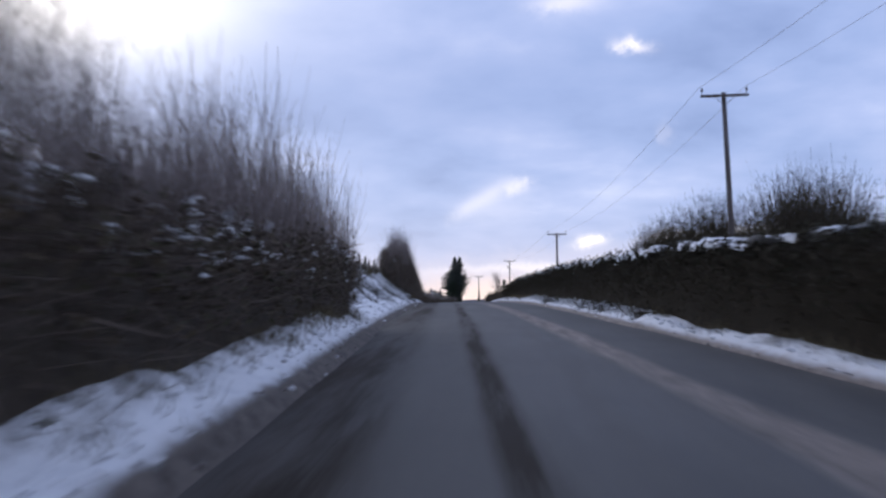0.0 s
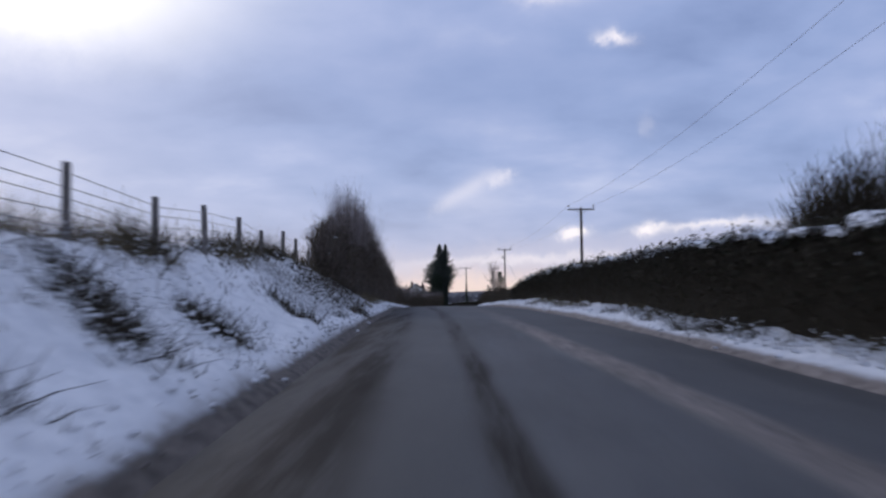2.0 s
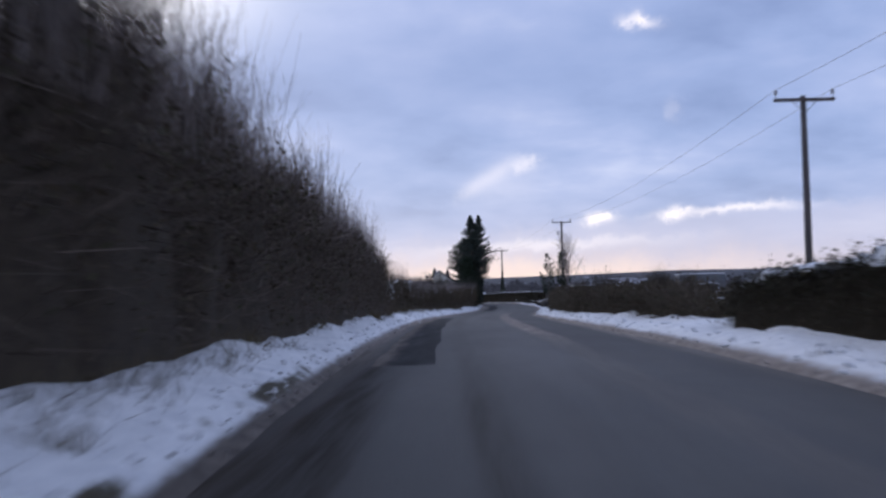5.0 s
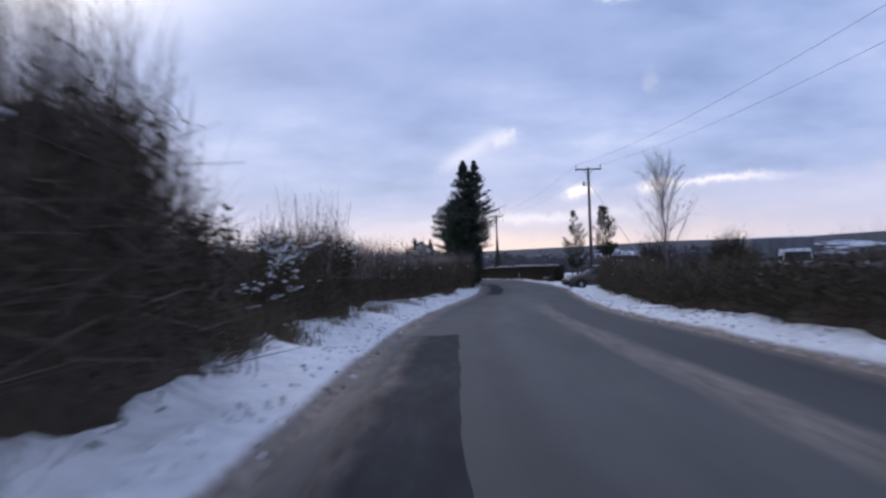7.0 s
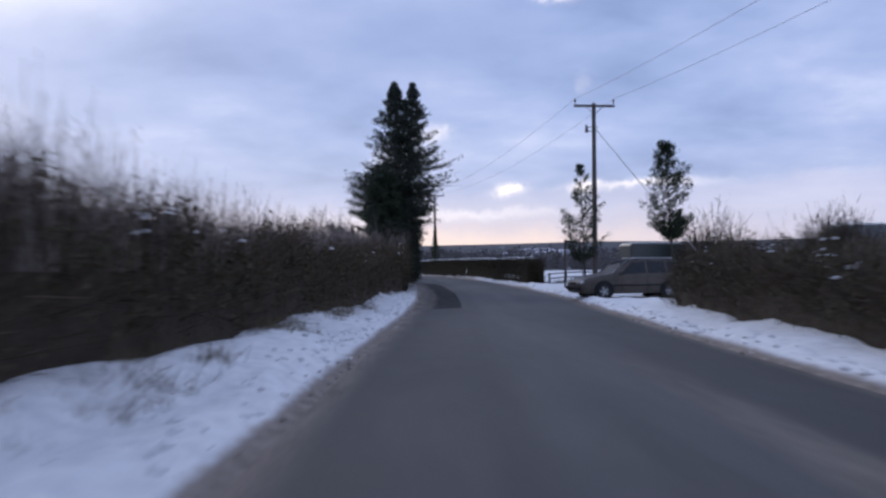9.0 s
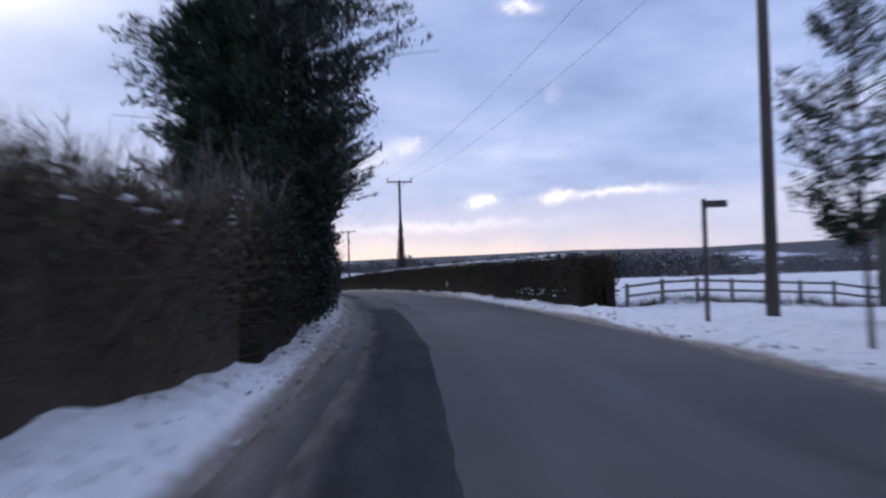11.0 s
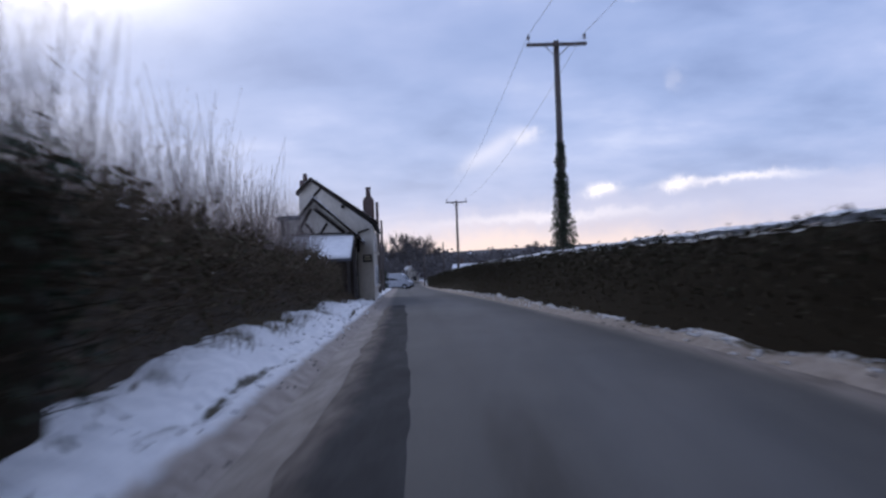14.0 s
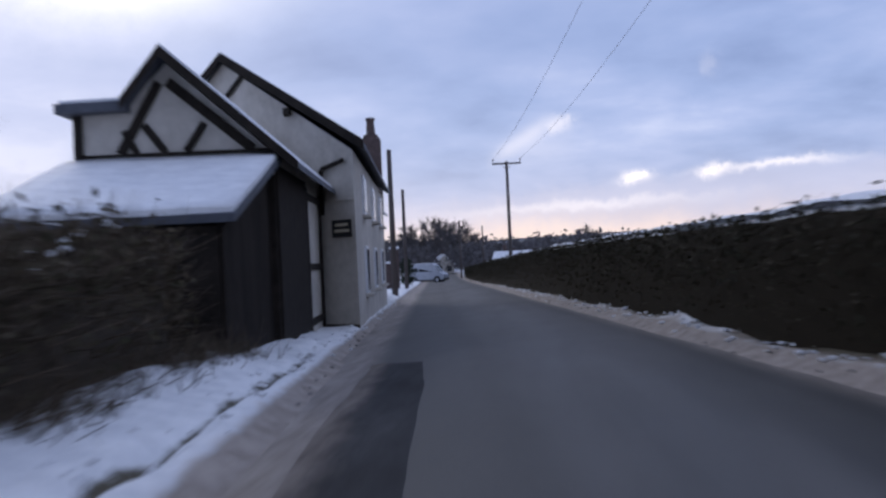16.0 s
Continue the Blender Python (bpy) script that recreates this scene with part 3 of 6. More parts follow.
def build_ground():
    us = np.r_[-3000, -2200, -1600, -1200, -900, -650, -450, -300, -200, -130, -90, -60, -40, -28, -20, -15, -12, -10, np.arange(-8.6, -2.0, 0.22), np.arange(-1.96, -1.6, 0.06), np.arange(-1.56, -1.0, 0.2), -0.4, 0.8, 2.4, 3.4,
               np.arange(3.8, 8.6, 0.24), 9.4, 10.5, 12, 15, 20, 28, 40, 60, 90, 130, 200, 300, 450, 650, 900, 1200, 1600, 2200, 3000]
    ys = np.r_[-900, -500, -300, -180, -100, -60, -40, -28, -18, np.arange(-12, 300, 0.34), np.arange(302, 420, 3), 440, 470, 510, 560, 630, 720, 840, 1000, 1200, 1450, 1750, 2100, 2500, 3000]
    Y, U = np.meshgrid(ys, us, indexing="ij")
    X, _ = lane(Y)
    Z = ground_height(Y, U)
    me = raw_mesh("ground", np.stack([X + U, Y, Z], -1).reshape(-1, 3), quads(len(ys), len(us)), M_GROUND, True)
    off = np.maximum(edge(Y, -1) - U, U - edge(Y, 1))
    slush = 1.0 - smooth(0.0, 0.32 + 0.08 * (1 - smooth(60, 80, Y)) * (U < 0), off) + 0.16 * (1 - smooth(0.3, 1.1, off))
    scrub = 0.10 * bumps(U, Y, 6.0) + np.where(U < 0, 0.25, 0.12) * smooth(1.0, 2.4, off) * (np.abs(U) < 9)
    scrub = scrub - 0.26 * ((Y > 25) & (Y < 68) & (U < 0) & (U > -6)) - 0.12 * (np.abs(U) > 9)
    scrub = scrub + 0.55 * np.exp(-((U + 1.80 + 0.05 * bumps(Y * 0 + 2, Y, 4.0)) / 0.06) ** 2) * rut_there(Y)
    scrub = scrub + 0.35 * ((Y > 24) & (Y < 60) & (U > 5.0) & (U < 9)) * smooth(0.35, 0.8, off)
    # U < 0 term: the hedge's shade on the verge, painted with slush colour
    slush = slush + 0.55 * smooth(212, 228, Y) * (U > 2) * (1 - smooth(0.45, 0.95, off)) + 0.42 * smooth(178, 188, Y) * (U < 0) * (1 - smooth(0.5, 1.3, off)) * (1 - smooth(216, 226, Y))
    slush = slush + 0.1 * (1 - smooth(22, 30, Y)) * (U < 0) * (1 - smooth(0.2, 0.8, off))
    slush = slush + 0.35 * smooth(205, 228, Y) * (U < 0) * (1 - smooth(0.15, 0.4, off))
    scrub = scrub + 0.3 * (U > 2) * (U < 7) * smooth(222, 230, Y) + 0.7 * np.exp(-((off - 0.5 - 0.08 * bumps(Y * 0 + 4, Y, 3.0)) / 0.10) ** 2) * (U > 2) * smooth(222, 228, Y) * smooth(-0.5, 0.1, bumps(Y * 0 + 7, Y, 2.5))
    slush = slush - 0.5 * np.exp(-((off - 0.5 - 0.08 * bumps(Y * 0 + 4, Y, 3.0)) / 0.10) ** 2) * (U > 2) * smooth(222, 228, Y)
    scrub = scrub + 0.62 * np.exp(-((off - 0.30 - 0.12 * bumps(Y * 0 + 11, Y, 2.0)) / 0.20) ** 2) * (U < 0) * smooth(58, 64, Y) * (1 - smooth(84, 96, Y)) * smooth(-0.5, 0.4, bumps(U * 2, Y * 0.45, 0.8))
    scrub = scrub + 0.36 * (U < 0) * (U > -3) * (1 - smooth(24, 30, Y)) * smooth(0.4, 1.0, off)
    with_lie(me, np.stack([scrub, slush], -1).reshape(-1, 2))
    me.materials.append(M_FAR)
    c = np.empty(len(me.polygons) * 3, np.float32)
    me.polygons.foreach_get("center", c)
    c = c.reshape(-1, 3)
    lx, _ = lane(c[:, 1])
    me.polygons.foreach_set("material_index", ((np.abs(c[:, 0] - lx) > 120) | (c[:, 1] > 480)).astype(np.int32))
    tagged(new("ground", me), "snow-covered verges, banks and fields with dead grass", "ground", kind="structure")


def build_road():
    ys = np.r_[-60, -40, -25, np.arange(-12, 300, 0.6), np.arange(303, 460, 4)]
    ts = np.linspace(0, 1, 23)
    Y, T = np.meshgrid(ys, ts, indexing="ij")
    lo, hi = edge(Y, -1) - 0.18, edge(Y, 1) + 0.18
    U = lo + (hi - lo) * T
    X, Z = lane(Y)
    Z = Z + 0.04 - 0.05 * ((U - 1.6) / 3.1) ** 2 + 0.006 * bumps(U, Y, 1.3)
    me = raw_mesh("road", np.stack([X + U, Y, Z], -1).reshape(-1, 3), quads(len(ys), len(ts)), M_ROAD, True)
    with_lie(me, np.stack([U, Y], -1).reshape(-1, 2))
    return tagged(new("road", me), "wet grey tarmac country road with brown slush", "road", kind="structure")


def road_patch(y0, y1, u0, u1, wave, parent):
    """A strip of newer, darker tarmac let into the lane, a few millimetres proud."""
    ys = np.linspace(y0, y1, max(4, int((y1 - y0) / 0.3)))
    ts = np.linspace(0, 1, 7)
    Y, T = np.meshgrid(ys, ts, indexing="ij")
    left = np.maximum(u0 + 0.06 * bumps(Y * 0 + 8, Y, 1.1), edge(Y, -1) + 0.1)
    U = left + (u1 + wave * bumps(Y * 0 + 5, Y, 4.0) + 0.025 * bumps(Y * 0 + 6, Y, 0.7) - left) * T
    X, Z = lane(Y)
    rim = np.minimum(np.minimum(T, 1 - T) * 7, 1) * np.minimum(np.minimum(Y - y0, y1 - Y) * 3, 1)
    Z = Z + 0.04 - 0.05 * ((U - 1.6) / 3.1) ** 2 + 0.006 * bumps(U, Y, 1.3) + 0.002 + 0.014 * np.clip(rim, 0, 1)
    me = raw_mesh("tarmac_patch", np.stack([X + U, Y + 0.12 * bumps(U, Y * 0 + y0, 0.4) * (T > 0) * (T < 1), Z], -1).reshape(-1, 3), quads(len(ys), len(ts)), M_PATCH, True)
    with_lie(me, np.stack([U, Y], -1).reshape(-1, 2))
    part("tarmac_patch", me, None, parent, "strip of newer dark tarmac")


build_ground()
road = build_road()
for y0, y1, u0, u1, wave in ((92, 129, -1.0, 0.0, 0.05), (172, 207.5, -0.95, 0.15, 0.03), (223, 263, -0.95, -0.2, 0.07)):
    road_patch(y0, y1, u0, u1, wave, road)

# ---- hedges ----


def hedge(seed, label, y0, y1, u0, u1, top, twigs=260, shoots=0, shoot_len=(0.8, 1.8), snow=0.5, leaves=120, wild=0.12, lean=0.0, twig_len=(0.16, 0.5), crust=0.0, bend=None, shoot_y=None, shoot_u=None, dim=False, evergreen_leaf=False, snow_reach=0.10, snow_mid=0.5, pale=False, group="hedges along the road"):
    """A roadside hedge between y0 and y1 and between the distances u0 and u1 from the lane.
    top: height over the tarmac, as a number or a function of y. Twigs, leaves and shoots are numbers a metre."""
    rng = np.random.RandomState(seed)
    high = top if callable(top) else (lambda y: top + 0 * y)
    length = y1 - y0
    mid = (u0 + u1) / 2
    root = thing("hedge", place((y0 + y1) / 2, mid), label, "hedge", group)
    shift = -np.array(root.matrix_basis.translation)
    half = (u1 - u0) / 2
    sway = bend or (lambda y: 0 * y)

    def hull(y, a, grow=0.0):
        """A point of the clipped outline: a from 0 (foot, road side of u1) over the top to 1 (foot at u0)."""
        ends = np.clip(np.minimum(y - y0, y1 - y) / (0.5 + half * 0.4), 0.0005, 1) ** 0.4
        ang = np.pi * a
        cx = np.sign(np.cos(ang)) * np.abs(np.cos(ang)) ** 0.45
        cz = np.abs(np.sin(ang)) ** 0.40
        rag = wild * (bumps(y * 1.0 + 17 * seed, a * 6 + 3, 0.9) + 0.6 * bumps(y + 9 * seed, a * 9, 0.35))
        rag = rag * (0.15 + 0.85 * cz)
        u = mid + sway(y) + cx * (half + rag + grow) * (0.02 + 0.98 * ends) + lean * cz
        x, z = lane(y)
        foot = np.minimum(ground_height(y, u), ground_height(y, mid + sway(y))) - z - 0.12
        h = foot + (high(y) + 1.6 * rag + grow - foot) * cz * (0.45 + 0.55 * ends)
        return np.stack([x + u, y, z + h], -1)

    ys = np.arange(y0, y1 + 0.3, 0.3)
    ya, aa = np.meshgrid(ys, np.linspace(0, 1, 15), indexing="ij")
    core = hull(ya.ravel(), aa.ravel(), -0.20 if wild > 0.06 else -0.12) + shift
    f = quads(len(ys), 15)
    # dark sheet inside the twigs, coloured as the hedge's inner shade
    me = raw_mesh("shade_core", core, f, M_CORE_DARK if dim else M_CORE, True)
    part("shade_core", me, None, root, "dark sheet standing for the shaded inside of the hedge")
    # twigs all over the clipped face
    n = int(twigs * length)
    y, a = y0 + length * rng.rand(n), rng.rand(n)
    if wild < 0.06:
        low = np.abs(a - 0.49) > 0.16
        y, a = y[low], a[low]
        n = len(y)
    p = hull(y, a, -0.24)
    out = hull(y, a, 0.3) - p
    out /= np.linalg.norm(out, axis=1, keepdims=True) + 1e-6
    way = out * 0.75 + rng.normal(size=(n, 3)) * 0.5
    way[:, 2] += 0.25
    pieces = [strands(rng, p + shift, way, rng.uniform(*twig_len, n) * (1 + wild), rng.uniform(0.008, 0.022, n), 1, 0.25)]
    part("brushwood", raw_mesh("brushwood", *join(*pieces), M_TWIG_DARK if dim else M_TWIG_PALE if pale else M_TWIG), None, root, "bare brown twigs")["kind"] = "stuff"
    if leaves:
        n = int(leaves * length)
        y, a = y0 + length * rng.rand(n), rng.rand(n)
        if wild < 0.06:
            low = np.abs(a - 0.49) > 0.17
            y, a, n = y[low], a[low], int(low.sum())
        c = hull(y, a, 0.0) + rng.normal(size=(n, 3)) * (0.09 if wild > 0.06 else 0.05)
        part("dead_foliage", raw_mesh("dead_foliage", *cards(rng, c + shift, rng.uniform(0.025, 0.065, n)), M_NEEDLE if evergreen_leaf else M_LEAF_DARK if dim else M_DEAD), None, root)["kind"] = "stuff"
    if shoots:
        sy0, sy1 = shoot_y or (y0, y1)
        su = shoot_u or (u0 + 0.2, u1 - 0.2)
        n = int(shoots * (sy1 - sy0))
        y = rng.uniform(sy0, sy1, n)
        u = rng.uniform(su[0], su[1], n)
        x, z = lane(y)
        end = np.clip(np.minimum(y - sy0 + 0.4, sy1 - y + 0.4) / 2.0, 0.35, 1)
        ln = rng.uniform(shoot_len[0], shoot_len[1], n) * end * (0.8 + 0.35 * bumps(y, u * 3, 2.2))
        b = np.stack([x + u, y, z + high(y) - 0.5 + 0.0 * y], -1)
        way = np.stack([rng.normal(size=n) * 0.10, rng.normal(size=n) * 0.14, np.ones(n)], -1)
        main = strands(rng, b + shift, way, ln + 0.5, rng.uniform(0.010, 0.022, n), 3, 0.10)
        k = n * 5
        pick = rng.randint(0, n, k)
        t = rng.uniform(0.25, 0.95, k)
        wb = way[pick] / np.linalg.norm(way[pick], axis=1, keepdims=True)
        sb = b[pick] + wb * ((ln[pick] + 0.5) * t)[:, None]
        sw = np.stack([rng.normal(size=k) * 0.55, rng.normal(size=k) * 0.55, np.full(k, 0.9)], -1)
        side = strands(rng, sb + shift, sw, rng.uniform(0.15, 0.5, k) * (1.15 - t) * 1.5, rng.uniform(0.005, 0.010, k), 1, 0.2)
        part("top_growth", raw_mesh("top_growth", *join(main, side), M_WHIP), None, root, "long thin bare upright shoots")["kind"] = "stuff"
    if snow:
        n = int(snow * (100 if snow < 1 else 210) * length)
        y = y0 + length * rng.rand(n)
        a = np.clip(snow_mid + rng.normal(size=n) * snow_reach, 0.08, 0.92)
        keep = bumps(y, a * 8, 1.6) + 0.5 * bumps(y + 50, a * 11, 0.5) > max(0.55 - snow * 0.8, 0.12)
        y, a = y[keep], a[keep]
        c = hull(y, a, -0.01)
        part("lying_snow", raw_mesh("lying_snow", *blobs(rng, c + shift, rng.uniform(0.015, 0.068, len(y)), 0.45), M_SNOW, True), None, root, "patches of snow on the top")["kind"] = "stuff"
    if crust:
        ys = np.arange(y0 + (0.4 if wild > 0.06 else 3.2), y1 - 0.4, 0.22)
        av = np.linspace(0.34, 0.68, 9) if wild > 0.06 else np.linspace(0.36, 0.62, 9)
        ya, aa = np.meshgrid(ys, av, indexing="ij")
        top_side = hull(ya.ravel(), aa.ravel(), 0.0 if wild > 0.06 else -0.05) + shift
        top_side[:, 2] += (0.02 if wild > 0.06 else 0.03) + 0.015 * bumps(ya.ravel() * 2, aa.ravel() * 9, 0.6)
        f = quads(len(ys), 9)
        yc, ac = ya.ravel()[f].mean(1), aa.ravel()[f].mean(1)
        hold = bumps(yc + 40 + seed, ac * 5, 1.9) + 0.7 * bumps(yc, ac * 14, 0.7) - (5.0 if wild > 0.06 else 2.0) * np.abs(ac - 0.5) > 0.2 - 1.5 * crust
        under = top_side - [0, 0, 0.05 if wild > 0.06 else 0.11]
        f = f[hold]
        part("snow_crust", raw_mesh("snow_crust", np.concatenate([top_side, under]), np.concatenate([f, f[:, ::-1] + len(top_side)]), M_SNOW, True), None, root, "crust of snow along the top")
    return root


def stretch(*pairs):
    """A height along y from pairs of (y, height)."""
    at, v = zip(*pairs)
    return lambda y: np.interp(y, at, v)


hedge(1, "clipped dark hedge with tall bare shoots and snow patches", -14, 27.2, -4.3, -2.3, stretch((-14, 1.85), (22, 1.95), (27, 1.65)), 800, 125, (1.0, 2.6), 0.95, 420, 0.2, crust=0.15, snow_mid=0.38, snow_reach=0.12, shoot_y=(-14, 28.5), pale=True)
hedge(2, "tall overgrown dark hedge with bare shoots beside the verge", 68, 119, -3.85, -2.4, stretch((66, 2.5), (70, 3.2), (77, 3.5), (90, 3.15), (100, 2.62), (107, 2.36), (112, 2.25), (119, 1.85)), 900, 110, (0.8, 2.4), 0.06, 460, 0.4, bend=stretch((68, -0.65), (75, -0.6), (84, -0.25), (92, 0.0)), pale=True, shoot_y=(70.8, 119), shoot_u=(-3.9, -2.6))
hedge(31, "snow-laden bramble thicket with bare shoots at the verge", 124.5, 132.9, -4.9, -2.95, stretch((124, 1.35), (127, 1.8), (130, 1.85), (133, 2.0)), 900, 120, (0.6, 1.7), 1.5, 340, 0.3, snow_reach=0.2, bend=stretch((124, 0.0), (129, 0.05), (131.4, 0.5), (134, 0.5)), shoot_y=(129.3, 132.8), shoot_u=(-4.6, -2.7))
hedge(32, "dark overgrown growth behind the field gate", 116.5, 125.2, -6.6, -5.0, stretch((116, 1.7), (121, 1.55), (125, 1.5)), 800, 30, (0.4, 1.2), 0.35, 360, 0.3)
hedge(33, "low dark hedge along the field beyond the gate", 138.5, 153, -7.6, -6.1, stretch((138, 1.3), (153, 1.25)), 700, 25, (0.3, 0.8), 0.5, 300, 0.2)
hedge(3, "low dark hedge with thin shoots and snow", 138.0, 184.5, -4.6, -3.0, stretch((136, 1.82), (148, 1.80), (160, 1.7), (180, 2.0), (187, 2.2)), 700, 55, (0.35, 1.15), 0.3, 380, 0.25, bend=stretch((136, -0.4), (146, -0.35), (156, 0.0), (182, 0.95), (188, 1.0)))
hedge(4, "high dark clipped evergreen hedge under conifer and pine", 182.5, 226.5, -4.0, -1.88, stretch((185, 2.2), (199, 2.2), (206, 1.98), (226, 1.9)), 750, 40, (0.5, 1.7), 0.14, 620, 0.2, dim=True, evergreen_leaf=True)
hedge(41, "dark clipped garden hedge with tall bare shoots", 225.5, 261.1, -4.4, -2.7, stretch((225, 1.9), (240, 1.75), (261, 1.65)), 750, 62, (0.9, 2.9), 0.2, 420, 0.2, bend=stretch((225, 0.5), (234, 0.0)), shoot_y=(225.5, 257), shoot_u=(-4.8, -3.1))
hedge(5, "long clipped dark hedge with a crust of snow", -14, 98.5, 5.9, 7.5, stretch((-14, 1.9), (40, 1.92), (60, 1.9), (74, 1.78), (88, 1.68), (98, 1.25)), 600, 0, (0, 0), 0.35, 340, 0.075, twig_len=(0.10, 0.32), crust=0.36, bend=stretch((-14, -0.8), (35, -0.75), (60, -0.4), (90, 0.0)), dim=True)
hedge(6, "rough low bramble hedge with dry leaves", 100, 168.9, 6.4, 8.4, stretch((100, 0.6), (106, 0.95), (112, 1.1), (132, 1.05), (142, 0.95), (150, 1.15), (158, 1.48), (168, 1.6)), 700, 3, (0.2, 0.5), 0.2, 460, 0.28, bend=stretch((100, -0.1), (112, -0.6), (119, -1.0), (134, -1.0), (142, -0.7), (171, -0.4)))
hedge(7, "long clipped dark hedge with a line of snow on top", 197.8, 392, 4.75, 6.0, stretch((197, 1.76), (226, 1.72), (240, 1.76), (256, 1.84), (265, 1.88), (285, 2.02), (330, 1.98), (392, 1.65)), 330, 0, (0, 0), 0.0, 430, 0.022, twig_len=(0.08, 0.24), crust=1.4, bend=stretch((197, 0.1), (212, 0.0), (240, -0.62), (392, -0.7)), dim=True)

# ---- poles and wires ----


def wooden_pole(x, y, base, top, turn, arm=2.15, ivy=0.0, extra=False, tilt=0.0):
    root = thing("telegraph_pole", (x, y, base), "tall creosoted wooden pole with a crossarm" if not ivy else "wooden pole with a crossarm, its foot wrapped in ivy", "telegraph pole", "poles of the overhead line", turn)
    h = top - base
    root.matrix_basis = Matrix.Translation((x, y, base)) @ pose(0, 0, 0, 0, tilt, turn)
    bm = bmesh.new()
    rod(bm, (0, 0, -0.6), (0, 0, h), 0.15, 0.10, 12)
    part("post", bm, M_POLE, root, smooth_shade=True)
    bm = bmesh.new()
    box(bm, 0, -0.13, h - 0.16, arm, 0.10, 0.12, 0.012)
    part("crossarm", bm, M_POLE, root)
    for s in (-1, 1):
        bm = bmesh.new()
        rod(bm, (s * (arm / 2 - 0.07), -0.13, h - 0.10), (s * (arm / 2 - 0.07), -0.13, h + 0.08), 0.014, sides=6)
        rod(bm, (s * (arm / 2 - 0.07), -0.13, h + 0.04), (s * (arm / 2 - 0.07), -0.13, h + 0.12), 0.065, 0.045, 10)
        rod(bm, (s * (arm / 2 - 0.07), -0.13, h + 0.12), (s * (arm / 2 - 0.07), -0.13, h + 0.20), 0.05, 0.03, 10)
        part("insulator", bm, M_CERAMIC, root, "brown ceramic insulator")
        bm = bmesh.new()
        rod(bm, (s * 0.45, -0.14, h - 0.2), (0, -0.12, h - 0.62), 0.015, sides=6)
        part("brace", bm, M_IRON, root)
    if extra:
        for z, r in ((h - 1.25, 0.07), (h - 1.45, 0.09)):
            bm = bmesh.new()
            rod(bm, (-0.42, -0.12, z), (0.16, -0.12, z), 0.025, sides=6)
            rod(bm, (-0.42, -0.12, z - 0.08), (-0.42, -0.12, z + 0.12), r, r * 0.7, 10)
            part("bracket", bm, M_IRON, root, "small grey bracket with an insulator")
    if ivy:
        rng = np.random.RandomState(int(abs(y)))
        n = 9000
        z = ivy * rng.rand(n) ** 1.2
        a = rng.rand(n) * 2 * np.pi
        r = np.interp(z / ivy, (0, 0.36, 0.46, 0.62, 0.85, 1.0), (0.33, 0.40, 0.38, 0.25, 0.17, 0.12)) * (0.5 + 0.6 * rng.rand(n)) * (1 + 0.4 * bumps(z * 2, a * 1.2, 0.7))
        c = np.stack([r * np.cos(a), r * np.sin(a), z], -1)
        part("ivy", raw_mesh("ivy", *cards(rng, c, rng.uniform(0.03, 0.065, n)), M_IVY), None, root, "dark green ivy climbing the pole")["kind"] = "stuff"
    return root


POLES = [(11.1, 45.8, 11.0, 3.0), (8.04, 112.8, 10.0, 2.5), (4.71, 191.4, 11.07, 4.0), (-1.5, 256.5, 10.6, 6.0), (-7.83, 325.0, 9.4, 6.0)]
for i, (x, y, top, turn) in enumerate(POLES):
    lx, _ = lane(y)
    base = float(ground_height(y, x - lx))
    wooden_pole(x, y, base, top, turn, ivy=5.6 if i == 3 else 0.0, extra=i == 2, tilt=-1.5 if i == 0 else 0.0)


def wire(a, b, sag, r=0.0085, name="overhead_wire", label="thin dark overhead wire between poles"):
    a, b = Vector(a), Vector(b)
    cu = bpy.data.curves.new(name, "CURVE")
    cu.dimensions, cu.bevel_depth, cu.bevel_resolution = "3D", r, 1
    sp = cu.splines.new("POLY")
    sp.points.add(15)
    for i, q in enumerate(sp.points):
        t = i / 15
        p = a.lerp(b, t)
        p.z -= sag * 4 * t * (1 - t)
        q.co = (*p, 1)
    cu.materials.append(M_WIRE)
    ob = new(name, cu)
    tagged(ob, label, "wire", "wires of the overhead line")


LINE = [(14.0, -20.0, 11.0, 3.0), (10.75, 45.8, 11.0, 3.0)] + POLES[1:]
for (xa, ya, za, ta), (xb, yb, zb, tb) in zip(LINE, LINE[1:]):
    for s in (-1, 1):
        wire((xa + s * 1.0, ya - 0.13, za + 0.2), (xb + s * 1.0, yb - 0.13, zb + 0.2), 0.9)
wire((4.75, 191.4, 9.8), (7.6, 181.0, 2.6), 0.0, 0.02, "guy_wire", "steel guy wire slanting down from the pole")

# ---- fence on the bank ----


